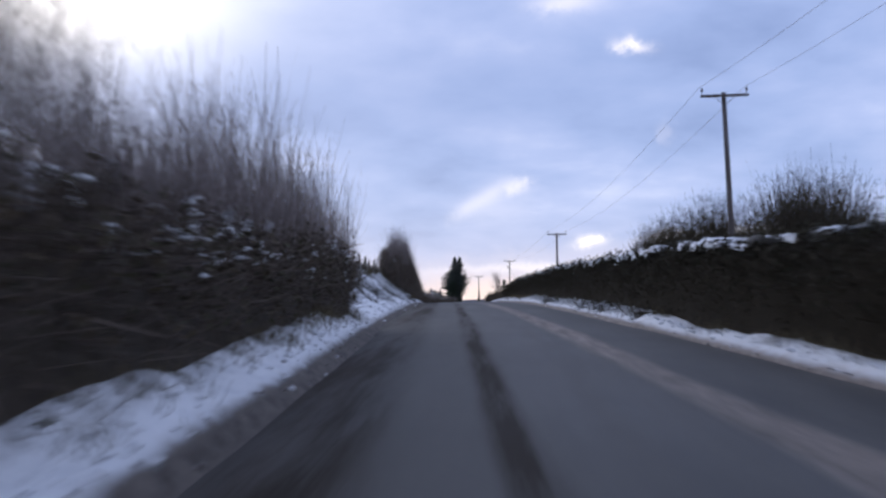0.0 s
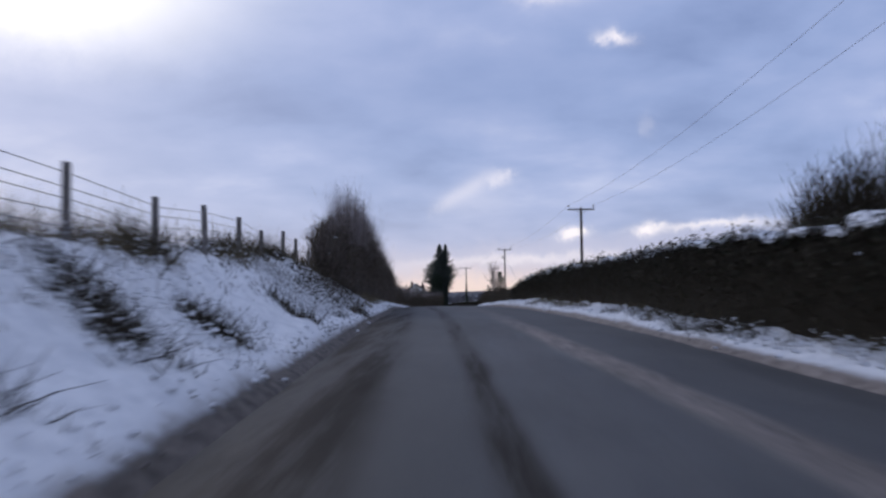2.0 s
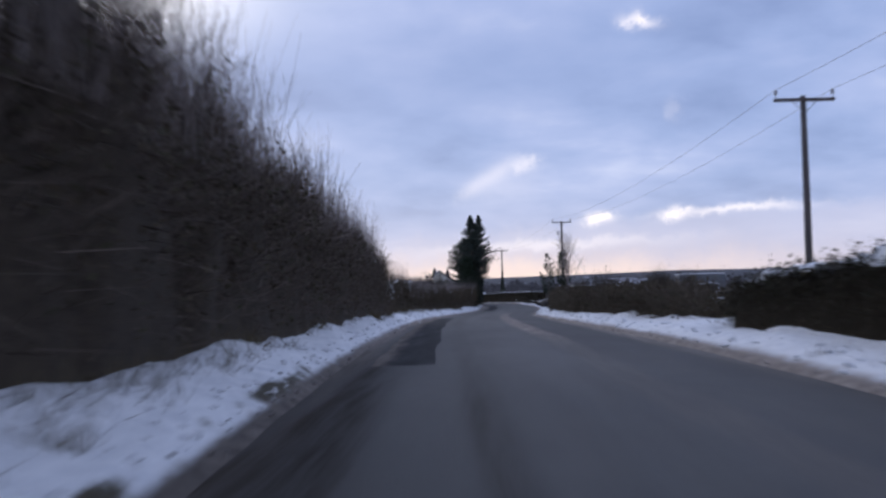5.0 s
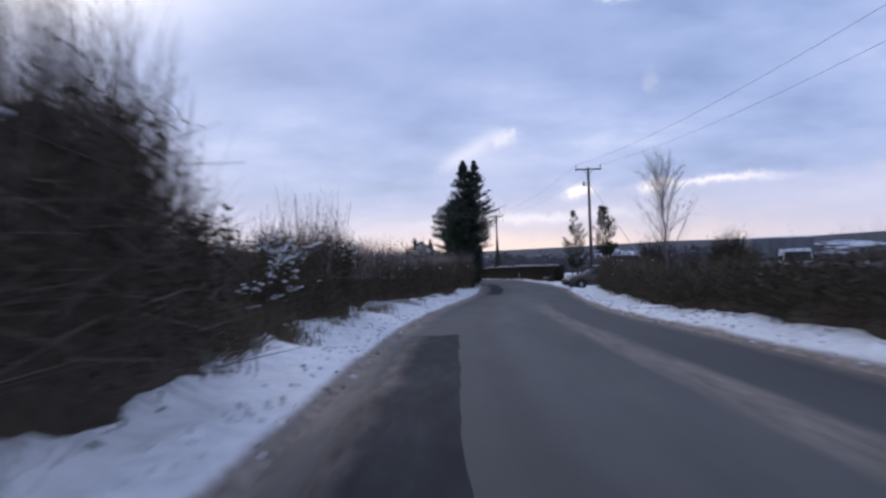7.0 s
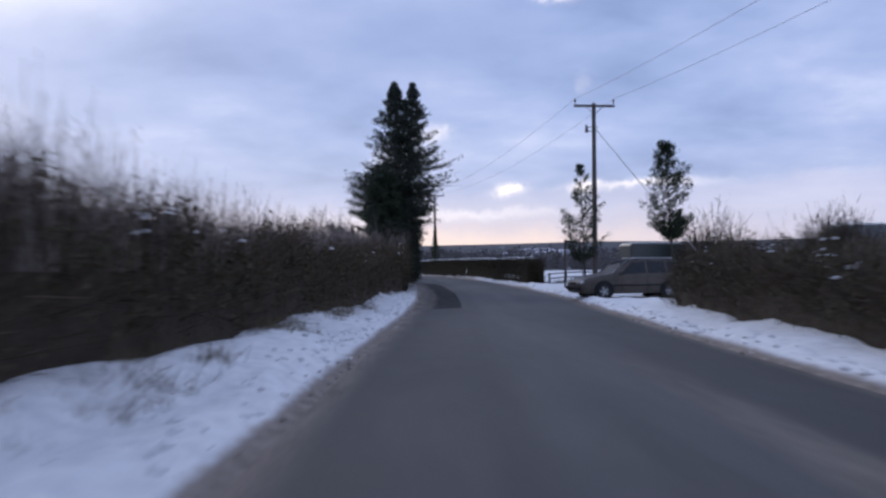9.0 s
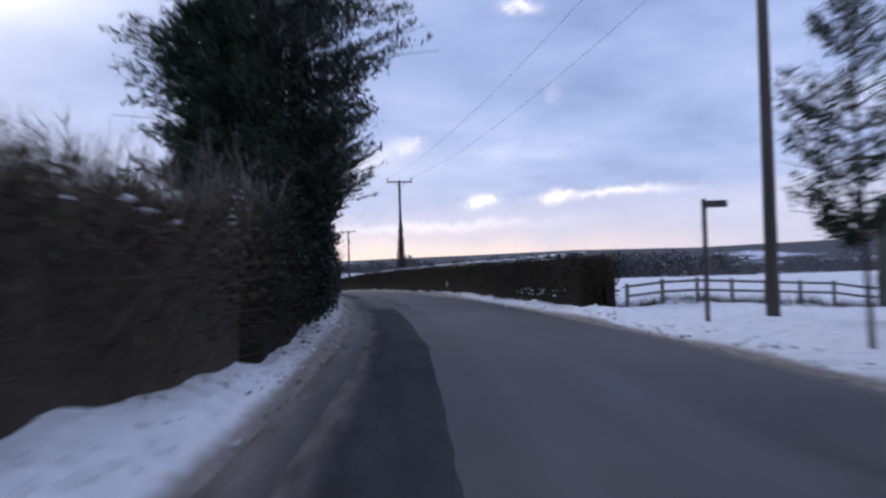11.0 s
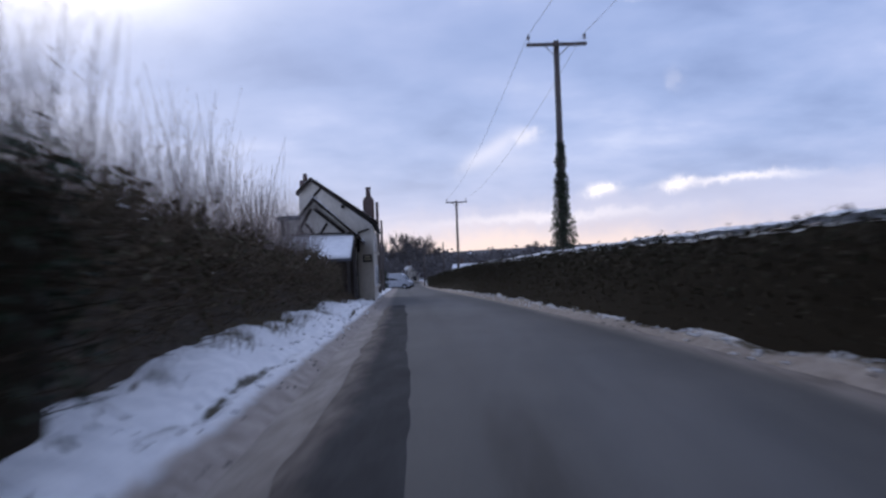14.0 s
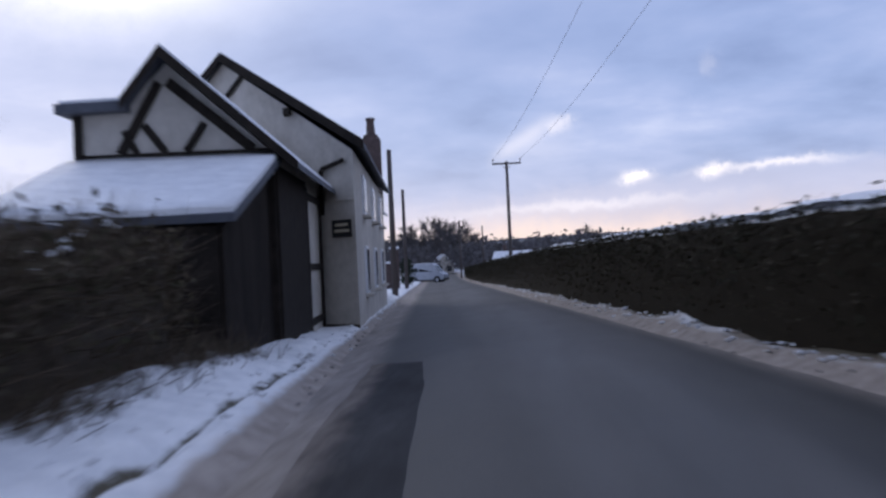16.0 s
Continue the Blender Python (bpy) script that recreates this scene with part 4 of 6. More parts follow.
def fence():
    root = thing("wire_fence", place(45, -4.35), "wire fence on weathered wooden posts along the bank", "fence")
    shift = root.matrix_basis.translation
    rng = random.Random(3)
    tops = []
    y = 25.5
    while y < 68:
        p = place(y, -4.35 + rng.uniform(-0.06, 0.06))
        h = rng.uniform(0.84, 0.95)
        bm = bmesh.new()
        lean = Vector((rng.uniform(-0.04, 0.04), rng.uniform(-0.03, 0.03), 0))
        rod(bm, p - shift - Vector((0, 0, 0.3)), p - shift + Vector((0, 0, h)) + lean, 0.065, 0.055, 8)
        part("post", bm, M_POST, root)
        tops.append(p - shift)
        y += rng.uniform(3.2, 3.7)
    for k in range(5):
        cu = bpy.data.curves.new("wire", "CURVE")
        cu.dimensions, cu.bevel_depth, cu.bevel_resolution = "3D", 0.006, 0
        sp = cu.splines.new("POLY")
        sp.points.add(len(tops) - 1)
        for q, p in zip(sp.points, tops):
            q.co = (p.x + 0.06, p.y, p.z + 0.14 + 0.16 * k + rng.uniform(-0.02, 0.02), 1)
        cu.materials.append(M_IRON)
        new("wire", cu).parent = root


fence()

# ---- trees ----


def evergreen(seed, x, y, base, height, shape, label, tops=((0.0, 0.0, 1.0),), branches=420, per=110, spray=(0.05, 0.13), name="conifer", up=0.25, lop=None, mat=None, gaps=0.0, girth=0.022, thin_top=1.0):
    """An evergreen: trunk, limbs and a crown of short sprays along upturned branches.
    shape: pairs of (share of the height, reach in metres); lop(angle, t) may stretch the reach on one side."""
    rng = np.random.RandomState(seed)
    root = thing(name, (x, y, base), label, "tree", "evergreen trees")
    ts, rs = zip(*shape)
    for px, py, scale in tops:
        bm = bmesh.new()
        rod(bm, (0, 0, -0.3), (px * 0.5, py * 0.5, height * 0.5), girth * height, 0.65 * girth * height, 10)
        rod(bm, (px * 0.5, py * 0.5, height * 0.5), (px, py, height * scale * 0.97), 0.65 * girth * height, 0.012, 8)
        part("trunk", bm, M_BARK, root, smooth_shade=True)
    segs, out = [], []
    for px, py, scale in tops:
        m = branches // len(tops)
        t = ts[0] + (1 - ts[0]) * rng.rand(m) ** thin_top
        reach = np.interp(t, ts, rs) / (1.0 if len(tops) == 1 else 1.18) * rng.uniform(0.55, 1.15, m)
        a = rng.rand(m) * 2 * np.pi
        if lop:
            reach = reach * lop(a, t)
        b = np.stack([px * t, py * t, t * height * scale - 0.25 * reach * up], -1)
        way = np.stack([np.cos(a), np.sin(a), rng.uniform(-0.12, 0.35, m) + up * t], -1)
        way /= np.linalg.norm(way, axis=1, keepdims=True)
        segs.append(strands(rng, b, way, reach, np.full(m, 0.03), 3, 0.06))
        s = rng.rand(m, per) ** 0.7
        if gaps:
            s = np.clip(1 - np.abs(rng.normal(size=(m, per))) * 0.35, 0.1, 1.05)
        side = np.stack([-np.sin(a), np.cos(a), 0 * a], -1)
        spread = 0.32 * reach[:, None] * (1.05 - s) + 0.05
        p = b[:, None] + way[:, None] * (reach[:, None] * s)[..., None]
        p = p + side[:, None] * (spread * rng.normal(size=s.shape) * 0.6)[..., None] + rng.normal(size=p.shape) * 0.05
        p[..., 2] += up * 0.5 * s * s * reach[:, None] * 0.6
        out.append(p.reshape(-1, 3))
    part("limb_wood", raw_mesh("limb_wood", *join(*segs), M_BARK), None, root)["kind"] = "stuff"
    c = np.concatenate(out)
    part("crown", raw_mesh("crown", *cards(rng, c, rng.uniform(*spray, len(c)), 0.0, 0.2), mat or M_NEEDLE), None, root, "dark green sprays")["kind"] = "stuff"
    return root


def lane_x(y):
    return float(lane(y)[0])


evergreen(11, -5.1, 189.4, float(ground_height(189.4, -2.3)), 9.9, ((0.02, 1.0), (0.24, 1.2), (0.32, 1.5), (0.42, 2.05), (0.54, 2.25), (0.66, 1.75), (0.78, 1.2), (0.88, 0.66), (0.95, 0.30), (1.0, 0.03)),
          "tall dark twin-topped conifer at the roadside", ((-0.42, 0, 1.0), (0.5, 0.2, 1.0)), 860, 105, (0.045, 0.115), mat=M_NEEDLE_PALE, thin_top=1.25, lop=lambda a, t: 1 + 0.45 * np.clip(np.cos(a), 0, 1) ** 3 * (np.abs(t - 0.53) < 0.06) + 1.15 * np.clip(np.cos(a + 2.0) + 0.05, 0, 1) * np.interp(t, (0.2, 0.3, 0.45, 0.6), (0.6, 1.2, 0.7, 0.0)))
evergreen(15, -5.95, 186.6, float(ground_height(186.6, -3.5)), 5.0, ((0.1, 0.7), (0.4, 1.2), (0.75, 1.1), (0.92, 0.8), (1.0, 0.2)),
          "dark evergreen bush crowding the foot of the conifer", ((0.0, 0, 1.0),), 300, 110, (0.045, 0.11), "evergreen_bush")
evergreen(12, -6.8, 221.9, float(ground_height(221.9, -2.9)), 8.8, ((0.02, 1.0), (0.38, 1.05), (0.47, 1.8), (0.60, 2.75), (0.78, 2.3), (0.90, 1.4), (1.0, 0.2)),
          "broad dark pine with ivied trunk overhanging the hedge", ((0.3, 0, 1.0),), 800, 150, (0.058, 0.13), "pine_tree", 0.3,
          lambda a, t: 1 + 0.42 * np.clip(np.cos(a + 0.3), 0, 1) * (np.abs(t - 0.58) < 0.11) + 0.14 * np.clip(-np.cos(a), 0, 1) + 1.5 * np.clip(np.cos(a + 2.3), 0, 1) * np.interp(t, (0.15, 0.25, 0.42, 0.55), (0.4, 1.0, 0.9, 0.0)))
evergreen(13, 3.6, 171.7, float(ground_height(172, 7.0)), 5.1, ((0.40, 0.45), (0.5, 0.85), (0.68, 1.0), (0.85, 0.62), (1.0, 0.12)),
          "wispy young evergreen tree beside the parked car", ((-0.35, 0, 1.0),), 110, 70, (0.04, 0.09), "young_tree", 0.8, None, None, 1.0, 0.008, 1.5)
evergreen(14, 2.76, 183.2, float(ground_height(183.6, 5.8)), 5.4, ((0.25, 0.6), (0.4, 1.15), (0.6, 1.0), (0.85, 0.6), (1.0, 0.15)),
          "slim wispy young evergreen by the pole", ((-0.2, 0, 1.0),), 95, 70, (0.04, 0.09), "young_tree", 0.8, None, None, 1.0, 0.008, 1.4)


M_PALE_BARK = surface("pale_bark", (0.10, 0.085, 0.075), (0.20, 0.175, 0.16), 6.0, 0.95, 0.6, 25.0, stretch=(1, 1, 0.25))


def bare_tree(seed, x, y, base, height, label, spread=0.45, forks=5, tag="bare trees", thick=0.012, mat=None, fine=4):
    """A leafless tree: tapered limbs forking four times."""
    rng = random.Random(seed)
    root = thing("bare_tree", (x, y, base), label, "tree", tag)
    bm = bmesh.new()
    wood = []
    rod(bm, (0, 0, -0.2), (0, 0, height * 0.08), height * 0.009, height * 0.008, 8)
    tips = [(Vector((0, 0, height * 0.08)), Vector((0, 0, 1)), height * 0.36, height * 0.0038)]
    for level in range(4):
        nxt = []
        for p, d, ln, r in tips:
            for _ in range(forks if level < 1 else 3):
                way = (d + Vector((rng.gauss(0, spread), rng.gauss(0, spread), rng.uniform(0.0, 0.35)))).normalized()
                q = p + way * ln * rng.uniform(0.7, 1.1)
                if level < 2:
                    rod(bm, p, q, r, r * 0.6, 5, False)
                else:
                    wood.append((p, q, r))
                nxt.append((p.lerp(q, rng.uniform(0.55, 1.0)), way, ln * 0.66, r * 0.6))
        tips = nxt
    part("trunk", bm, M_PALE_BARK, root)
    g = np.random.RandomState(seed)
    b = np.array([p[:] for p, q, r in wood])
    w = np.array([(q - p)[:] for p, q, r in wood])
    ln = np.linalg.norm(w, axis=1)
    one = strands(g, b, w, ln, np.array([max(thick, 2 * r) for p, q, r in wood]), 2, 0.08)
    k = np.repeat(np.arange(len(b)), fine)
    t = g.uniform(0.3, 1, len(k))
    two = strands(g, b[k] + w[k] * t[:, None], w[k] / ln[k][:, None] + g.normal(size=(len(k), 3)) * 0.5, ln[k] * g.uniform(0.4, 0.9, len(k)), np.full(len(k), thick), 1, 0.15)
    part("fine_growth", raw_mesh("fine_growth", *join(one, two), mat or M_WHIP), None, root)["kind"] = "stuff"
    return root


def upright_tree(seed, x, y, base, height, girth, label):
    """A young leafless tree: one leader, steep side limbs within an oval crown, and many fine twigs."""
    rng = np.random.RandomState(seed)
    root = thing("bare_tree", (x, y, base), label, "tree", "bare trees")
    bm = bmesh.new()
    zs = np.linspace(0, 0.93, 9)
    line = np.stack([0.05 * np.sin(5 * zs) + 0.03 * rng.normal(size=9) * (zs > 0.1), 0.04 * np.cos(4 * zs), zs * height], -1)
    line[0, 2] = -0.2
    for a, b, t in zip(line, line[1:], zs):
        rod(bm, Vector(a), Vector(b), height * 0.0085 * (1.08 - t), height * 0.0085 * (0.96 - t), 7, False)
    part("trunk", bm, M_PALE_BARK, root)
    n = 40
    t0 = rng.uniform(0.16, 0.78, n)
    t1 = np.minimum(t0 + rng.uniform(0.22, 0.42, n), rng.uniform(0.86, 1.0, n))
    a = rng.uniform(0, 2 * np.pi, n)
    reach = girth * np.interp(t1, (0.3, 0.5, 0.7, 0.9, 1.0), (0.75, 1.0, 0.95, 0.6, 0.3)) * rng.uniform(0.6, 1.05, n)
    b = np.stack([np.interp(t0, zs, line[:, i]) for i in range(3)], -1)
    w = np.stack([reach * np.cos(a), reach * np.sin(a), (t1 - t0) * height], -1)
    ln = np.linalg.norm(w, axis=1)
    limbs = strands(rng, b, w, ln, rng.uniform(0.018, 0.034, n), 4, 0.06)
    k = np.repeat(np.arange(n), 9)
    t = rng.uniform(0.25, 1, len(k))
    tb = b[k] + w[k] * t[:, None]
    tw = w[k] / ln[k][:, None] + rng.normal(size=(len(k), 3)) * 0.28
    tl = rng.uniform(0.35, 0.95, len(k)) * (1.1 - 0.5 * t)
    twigs = strands(rng, tb, tw, tl, np.full(len(k), 0.010), 2, 0.1)
    m = np.repeat(np.arange(len(k)), 3)
    fb = tb[m] + tw[m] / np.linalg.norm(tw[m], axis=1, keepdims=True) * (tl[m] * rng.uniform(0.3, 0.95, len(m)))[:, None]
    fine = strands(rng, fb, tw[m] + rng.normal(size=(len(m), 3)) * 0.4, rng.uniform(0.15, 0.4, len(m)), np.full(len(m), 0.006), 1, 0.15)
    part("fine_growth", raw_mesh("fine_growth", *join(limbs, twigs, fine), M_WHIP), None, root)["kind"] = "stuff"
    return root


upright_tree(21, 1.65, 142.6, float(ground_height(142.6, 6.8)), 4.8, 1.08, "small bare tree growing through the bramble hedge")


def scrub(seed, x, y, base, w, h, label, n=1450):
    """A bare bush: a fan of thin branching stems."""
    rng = np.random.RandomState(seed)
    root = thing("bush", (x, y, base), label, "bush", "bushes in the field")
    a = rng.rand(n) * 2 * np.pi
    r = np.sqrt(rng.rand(n))
    b = np.stack([r * np.cos(a) * w * 0.35, r * np.sin(a) * w * 0.35, np.zeros(n)], -1)
    way = np.stack([r * np.cos(a) * w * 0.5 / h, r * np.sin(a) * w * 0.5 / h, np.ones(n)], -1) + rng.normal(size=(n, 3)) * 0.12
    ln = h * (1.05 - 0.55 * r * r) * rng.uniform(0.5, 1, n)
    one = strands(rng, b, way, ln, np.full(n, 0.04), 2, 0.08)
    k = np.repeat(np.arange(n), 11)
    t = rng.uniform(0.3, 1, len(k))
    wn = way / np.linalg.norm(way, axis=1, keepdims=True)
    two = strands(rng, b[k] + wn[k] * (ln[k] * t)[:, None], wn[k] + rng.normal(size=(len(k), 3)) * 0.5, rng.uniform(0.2, 0.55, len(k)), np.full(len(k), 0.022), 1, 0.2)
    part("stem_growth", raw_mesh("stem_growth", *join(one, two), M_TWIG_DARK), None, root)["kind"] = "stuff"


for s, y, u, w, h in ((31, 63.5, 13.6, 3.4, 4.5), (32, 62.0, 16.0, 4.4, 5.6), (33, 54, 18.3, 5.0, 6.1), (34, 57, 21.0, 5.6, 6.6)):
    scrub(s, lane_x(y) + u, y, float(ground_height(y, u)), w, h, "dark leafless bush rising behind the hedge")

scrub(35, 8.7, 184.5, float(ground_height(184.5, 12.0)), 2.4, 4.1, "small bare bush beside the van in the yard", 260)
for s, x, y, w, h in ((37, -8.9, 189.0, 3.6, 3.5), (38, -10.0, 194.0, 3.8, 3.7)):
    scrub(s, x, y, float(ground_height(y, x - lane_x(y))), w, h, "bare bush growing up behind the evergreen hedge", 260)
scrub(36, 14.4, 184.5, float(ground_height(184.5, 17.6)), 3.0, 4.3, "dark bare bush in front of the storage cabin", 900)

# ---- buildings ----
M_RENDER = surface("cream_render", (0.40, 0.365, 0.31), (0.60, 0.555, 0.485), 0.7, 0.9, 0.25, 20.0)
M_TIMBER = surface("black_timber", (0.015, 0.012, 0.010), (0.036, 0.029, 0.023), 4.0, 0.88, 0.3, 30.0, spec=0.12)
M_BOARD = surface("weathered_boards", (0.014, 0.011, 0.009), (0.036, 0.029, 0.023), 3.0, 0.92, 0.4, 30.0, spec=0.08, stretch=(1, 1, 0.12))
M_BRICK = surface("sooty_brick", (0.055, 0.042, 0.038), (0.125, 0.088, 0.078), 5.0, 0.9, 0.4)
M_WHITE = surface("white_paint", (0.62, 0.63, 0.65), (0.78, 0.79, 0.80), 1.5, 0.35, 0.0, spec=0.5)
M_GLASS = surface("dark_glass", (0.010, 0.012, 0.015), (0.018, 0.020, 0.024), 2.0, 0.08, 0.0, spec=0.35)
M_SIGN = surface("black_sign", (0.012, 0.011, 0.011), (0.022, 0.020, 0.020), 3.0, 0.5, 0.0)
M_GILT = surface("pale_lettering", (0.45, 0.40, 0.28), (0.60, 0.54, 0.40), 3.0, 0.6, 0.0)
M_SLATE = surface("slate", (0.05, 0.055, 0.065), (0.10, 0.105, 0.12), 4.0, 0.7, 0.3)


def slab(bm, a, b, c, d, thick):
    """A flat plate with corners a, b, c, d, thickened downwards."""
    up = [bm.verts.new(Vector(p)) for p in (a, b, c, d)]
    dn = [bm.verts.new(Vector(p) - Vector((0, 0, thick))) for p in (a, b, c, d)]
    bm.faces.new(up)
    bm.faces.new(dn[::-1])
    for i in range(4):
        bm.faces.new((up[i], dn[i], dn[(i + 1) % 4], up[(i + 1) % 4]))


def cottage():
    """Local frame: origin at the road-side corner of the main gable wall, x towards the road, y along the road away."""
    z0 = float(lane(273.5)[1])
    root = thing("cottage", (-10.05, 271.0, z0), "cream rendered cottage with black timbers and snowy roofs", "house", turn=6.0)
    L, WID, EAVE, TOP = 15.8, 6.4, 3.95, 6.49
    rx = -WID / 2

    def skew(bm):
        """The gable end stands aslant to the ridge: it runs back from the road-side corner."""
        for v in bm.verts:
            if v.co.y < 2.0:
                v.co.y -= 0.85 * v.co.x
        return bm

    bm = bmesh.new()
    prism(bm, [(rx - 0.7, -0.5), (0, -0.5), (0, EAVE), (rx, TOP - 0.05), (rx - 0.7, TOP - 0.62)], L)
    part("wall", skew(bm), M_RENDER, root, "cream rendered wall")
    for side, name in ((1, "roof"), (-1, "roof")):
        bm = bmesh.new()
        ex = rx + (WID / 2 + 0.28 if side > 0 else -0.85)
        ez = EAVE - 0.02 if side > 0 else TOP - 0.68
        slab(bm, (rx, -0.3, TOP + 0.12), (ex, -0.3, ez + 0.12), (ex, L + 0.3, ez + 0.12), (rx, L + 0.3, TOP + 0.12), 0.10)
        roof = part(name, skew(bm), M_SLATE, root, "slate roof")
        bm = bmesh.new()
        slab(bm, (rx, -0.25, TOP + 0.2), (ex - side * 0.06, -0.25, ez + 0.22), (ex - side * 0.06, L + 0.25, ez + 0.22), (rx, L + 0.25, TOP + 0.2), 0.08)
        part("roof_snow", skew(bm), M_SNOW, roof, "layer of snow")
        bm = bmesh.new()
        slab(bm, (rx, -0.36, TOP + 0.16), (ex, -0.36, ez + 0.16), (ex, -0.29, ez + 0.16), (rx, -0.29, TOP + 0.16), 0.22)
        part("bargeboard", skew(bm), M_TIMBER, root, "black bargeboard")
    # lower rear end of the house, with the chimney
    bm = bmesh.new()
    prism(bm, [(-4.6, -0.5), (-0.25, -0.5), (-0.25, 3.5), (-2.4, 5.0), (-4.6, 3.5)], 5.9, Matrix.Translation((0, L + 0.01, 0)))
    part("rear_wall", bm, M_RENDER, root, "cream rendered wall")
    for ex in (-0.05, -4.8):
        bm = bmesh.new()
        slab(bm, (-2.4, L + 0.05, 5.15), (ex, L + 0.05, 3.48), (ex, L + 6.1, 3.48), (-2.4, L + 6.1, 5.15), 0.10)
        part("rear_roof", bm, M_SNOW, root, "roof under snow")
    bm = bmesh.new()
    box(bm, -0.55, L + 4.8, 5.05, 0.78, 0.78, 3.1, 0.04)
    box(bm, -0.55, L + 4.8, 6.62, 0.62, 0.62, 0.3, 0.08)
    stack = part("chimney", bm, M_BRICK, root, "sooty brick chimney")
    bm = bmesh.new()
    rod(bm, (-0.55, L + 4.8, 6.7), (-0.55, L + 4.8, 7.36), 0.2, 0.15, 12)
    rod(bm, (-0.55, L + 4.8, 7.36), (-0.55, L + 4.8, 7.48), 0.19, 0.19, 12)
    part("chimney_pot", bm, M_BRICK, stack)
    bm = bmesh.new()
    box(bm, rx - 0.7, L * 0.5, 6.2, 0.6, 0.9, 1.5, 0.03)
    second = part("chimney", bm, M_BRICK, root, "small brick chimney")
    for dy in (-0.22, 0.22):
        bm = bmesh.new()
        rod(bm, (rx - 0.7, L * 0.5 + dy, 6.95), (rx - 0.7, L * 0.5 + dy, 7.35), 0.13, 0.1, 10)
        part("chimney_pot", bm, M_BRICK, second)
    # windows on the road side
    for y in (3.2, 7.6, 12.2):
        for z in (1.35, 3.15):
            bm = bmesh.new()
            box(bm, 0.02, y, z, 0.08, 1.0, 0.95 if z > 2 else 1.15, 0.01)
            win = part("window", bm, M_WHITE, root, "white-framed window")
            for dy in (-0.23, 0.23):
                bm = bmesh.new()
                box(bm, 0.065, y + dy, z, 0.012, 0.38, 0.78 if z > 2 else 0.98)
                part("pane", bm, M_GLASS, win, "dark pane")
            bm = bmesh.new()
            box(bm, 0.10, y, z - (0.52 if z > 2 else 0.62), 0.2, 1.15, 0.07, 0.01)
            part("sill", bm, M_RENDER, win)
    # sign on the gable wall
    bm = bmesh.new()
    box(bm, -0.32, -0.04, 2.28, 0.46, 0.05, 0.38, 0.01)
    sign = part("wall_sign", skew(bm), M_SIGN, root, "small black sign with pale writing")
    for dz, w in ((0.08, 0.3), (-0.05, 0.34)):
        bm = bmesh.new()
        box(bm, -0.32, -0.068, 2.28 + dz, w, 0.006, 0.06)
        part("lettering", skew(bm), M_GILT, sign)
    # strut, purlin end and string course on the gable wall
    bm = bmesh.new()
    d = Vector((-0.50, 0, -0.46))
    m = Matrix.Translation((-2.86, 0, 5.86)) @ Matrix.Rotation(-math.atan2(d.z, d.x), 4, "Y")
    box(bm, 0, -0.04, 0, d.length, 0.09, 0.13, 0.01, m)
    part("timber", skew(bm), M_TIMBER, root, "black timber")
    bm = bmesh.new()
    box(bm, -1.5, -0.17, 4.98, 0.16, 0.34, 0.16, 0.015)
    part("purlin_end", skew(bm), M_TIMBER, root, "black purlin end")
    bm = bmesh.new()
    box(bm, -1.95, -0.015, 2.90, 3.88, 0.06, 0.05, 0.01)
    part("string_course", skew(bm), M_RENDER, root)
    # plinth and drainpipe
    bm = bmesh.new()
    box(bm, -1.95, -0.02, 0.05, 3.9, 0.08, 0.3, 0.01)
    part("plinth", skew(bm), M_TIMBER, root, "dark plinth")
    bm = bmesh.new()
    rod(bm, (-0.75, -0.08, 2.6), (-0.75, -0.08, EAVE - 0.35), 0.05, sides=8)
    rod(bm, (-0.75, -0.08, EAVE - 0.35), (-0.2, -0.1, EAVE - 0.2), 0.05, sides=8)
    part("drainpipe", skew(bm), M_TIMBER, root, "black drainpipe")
    return root


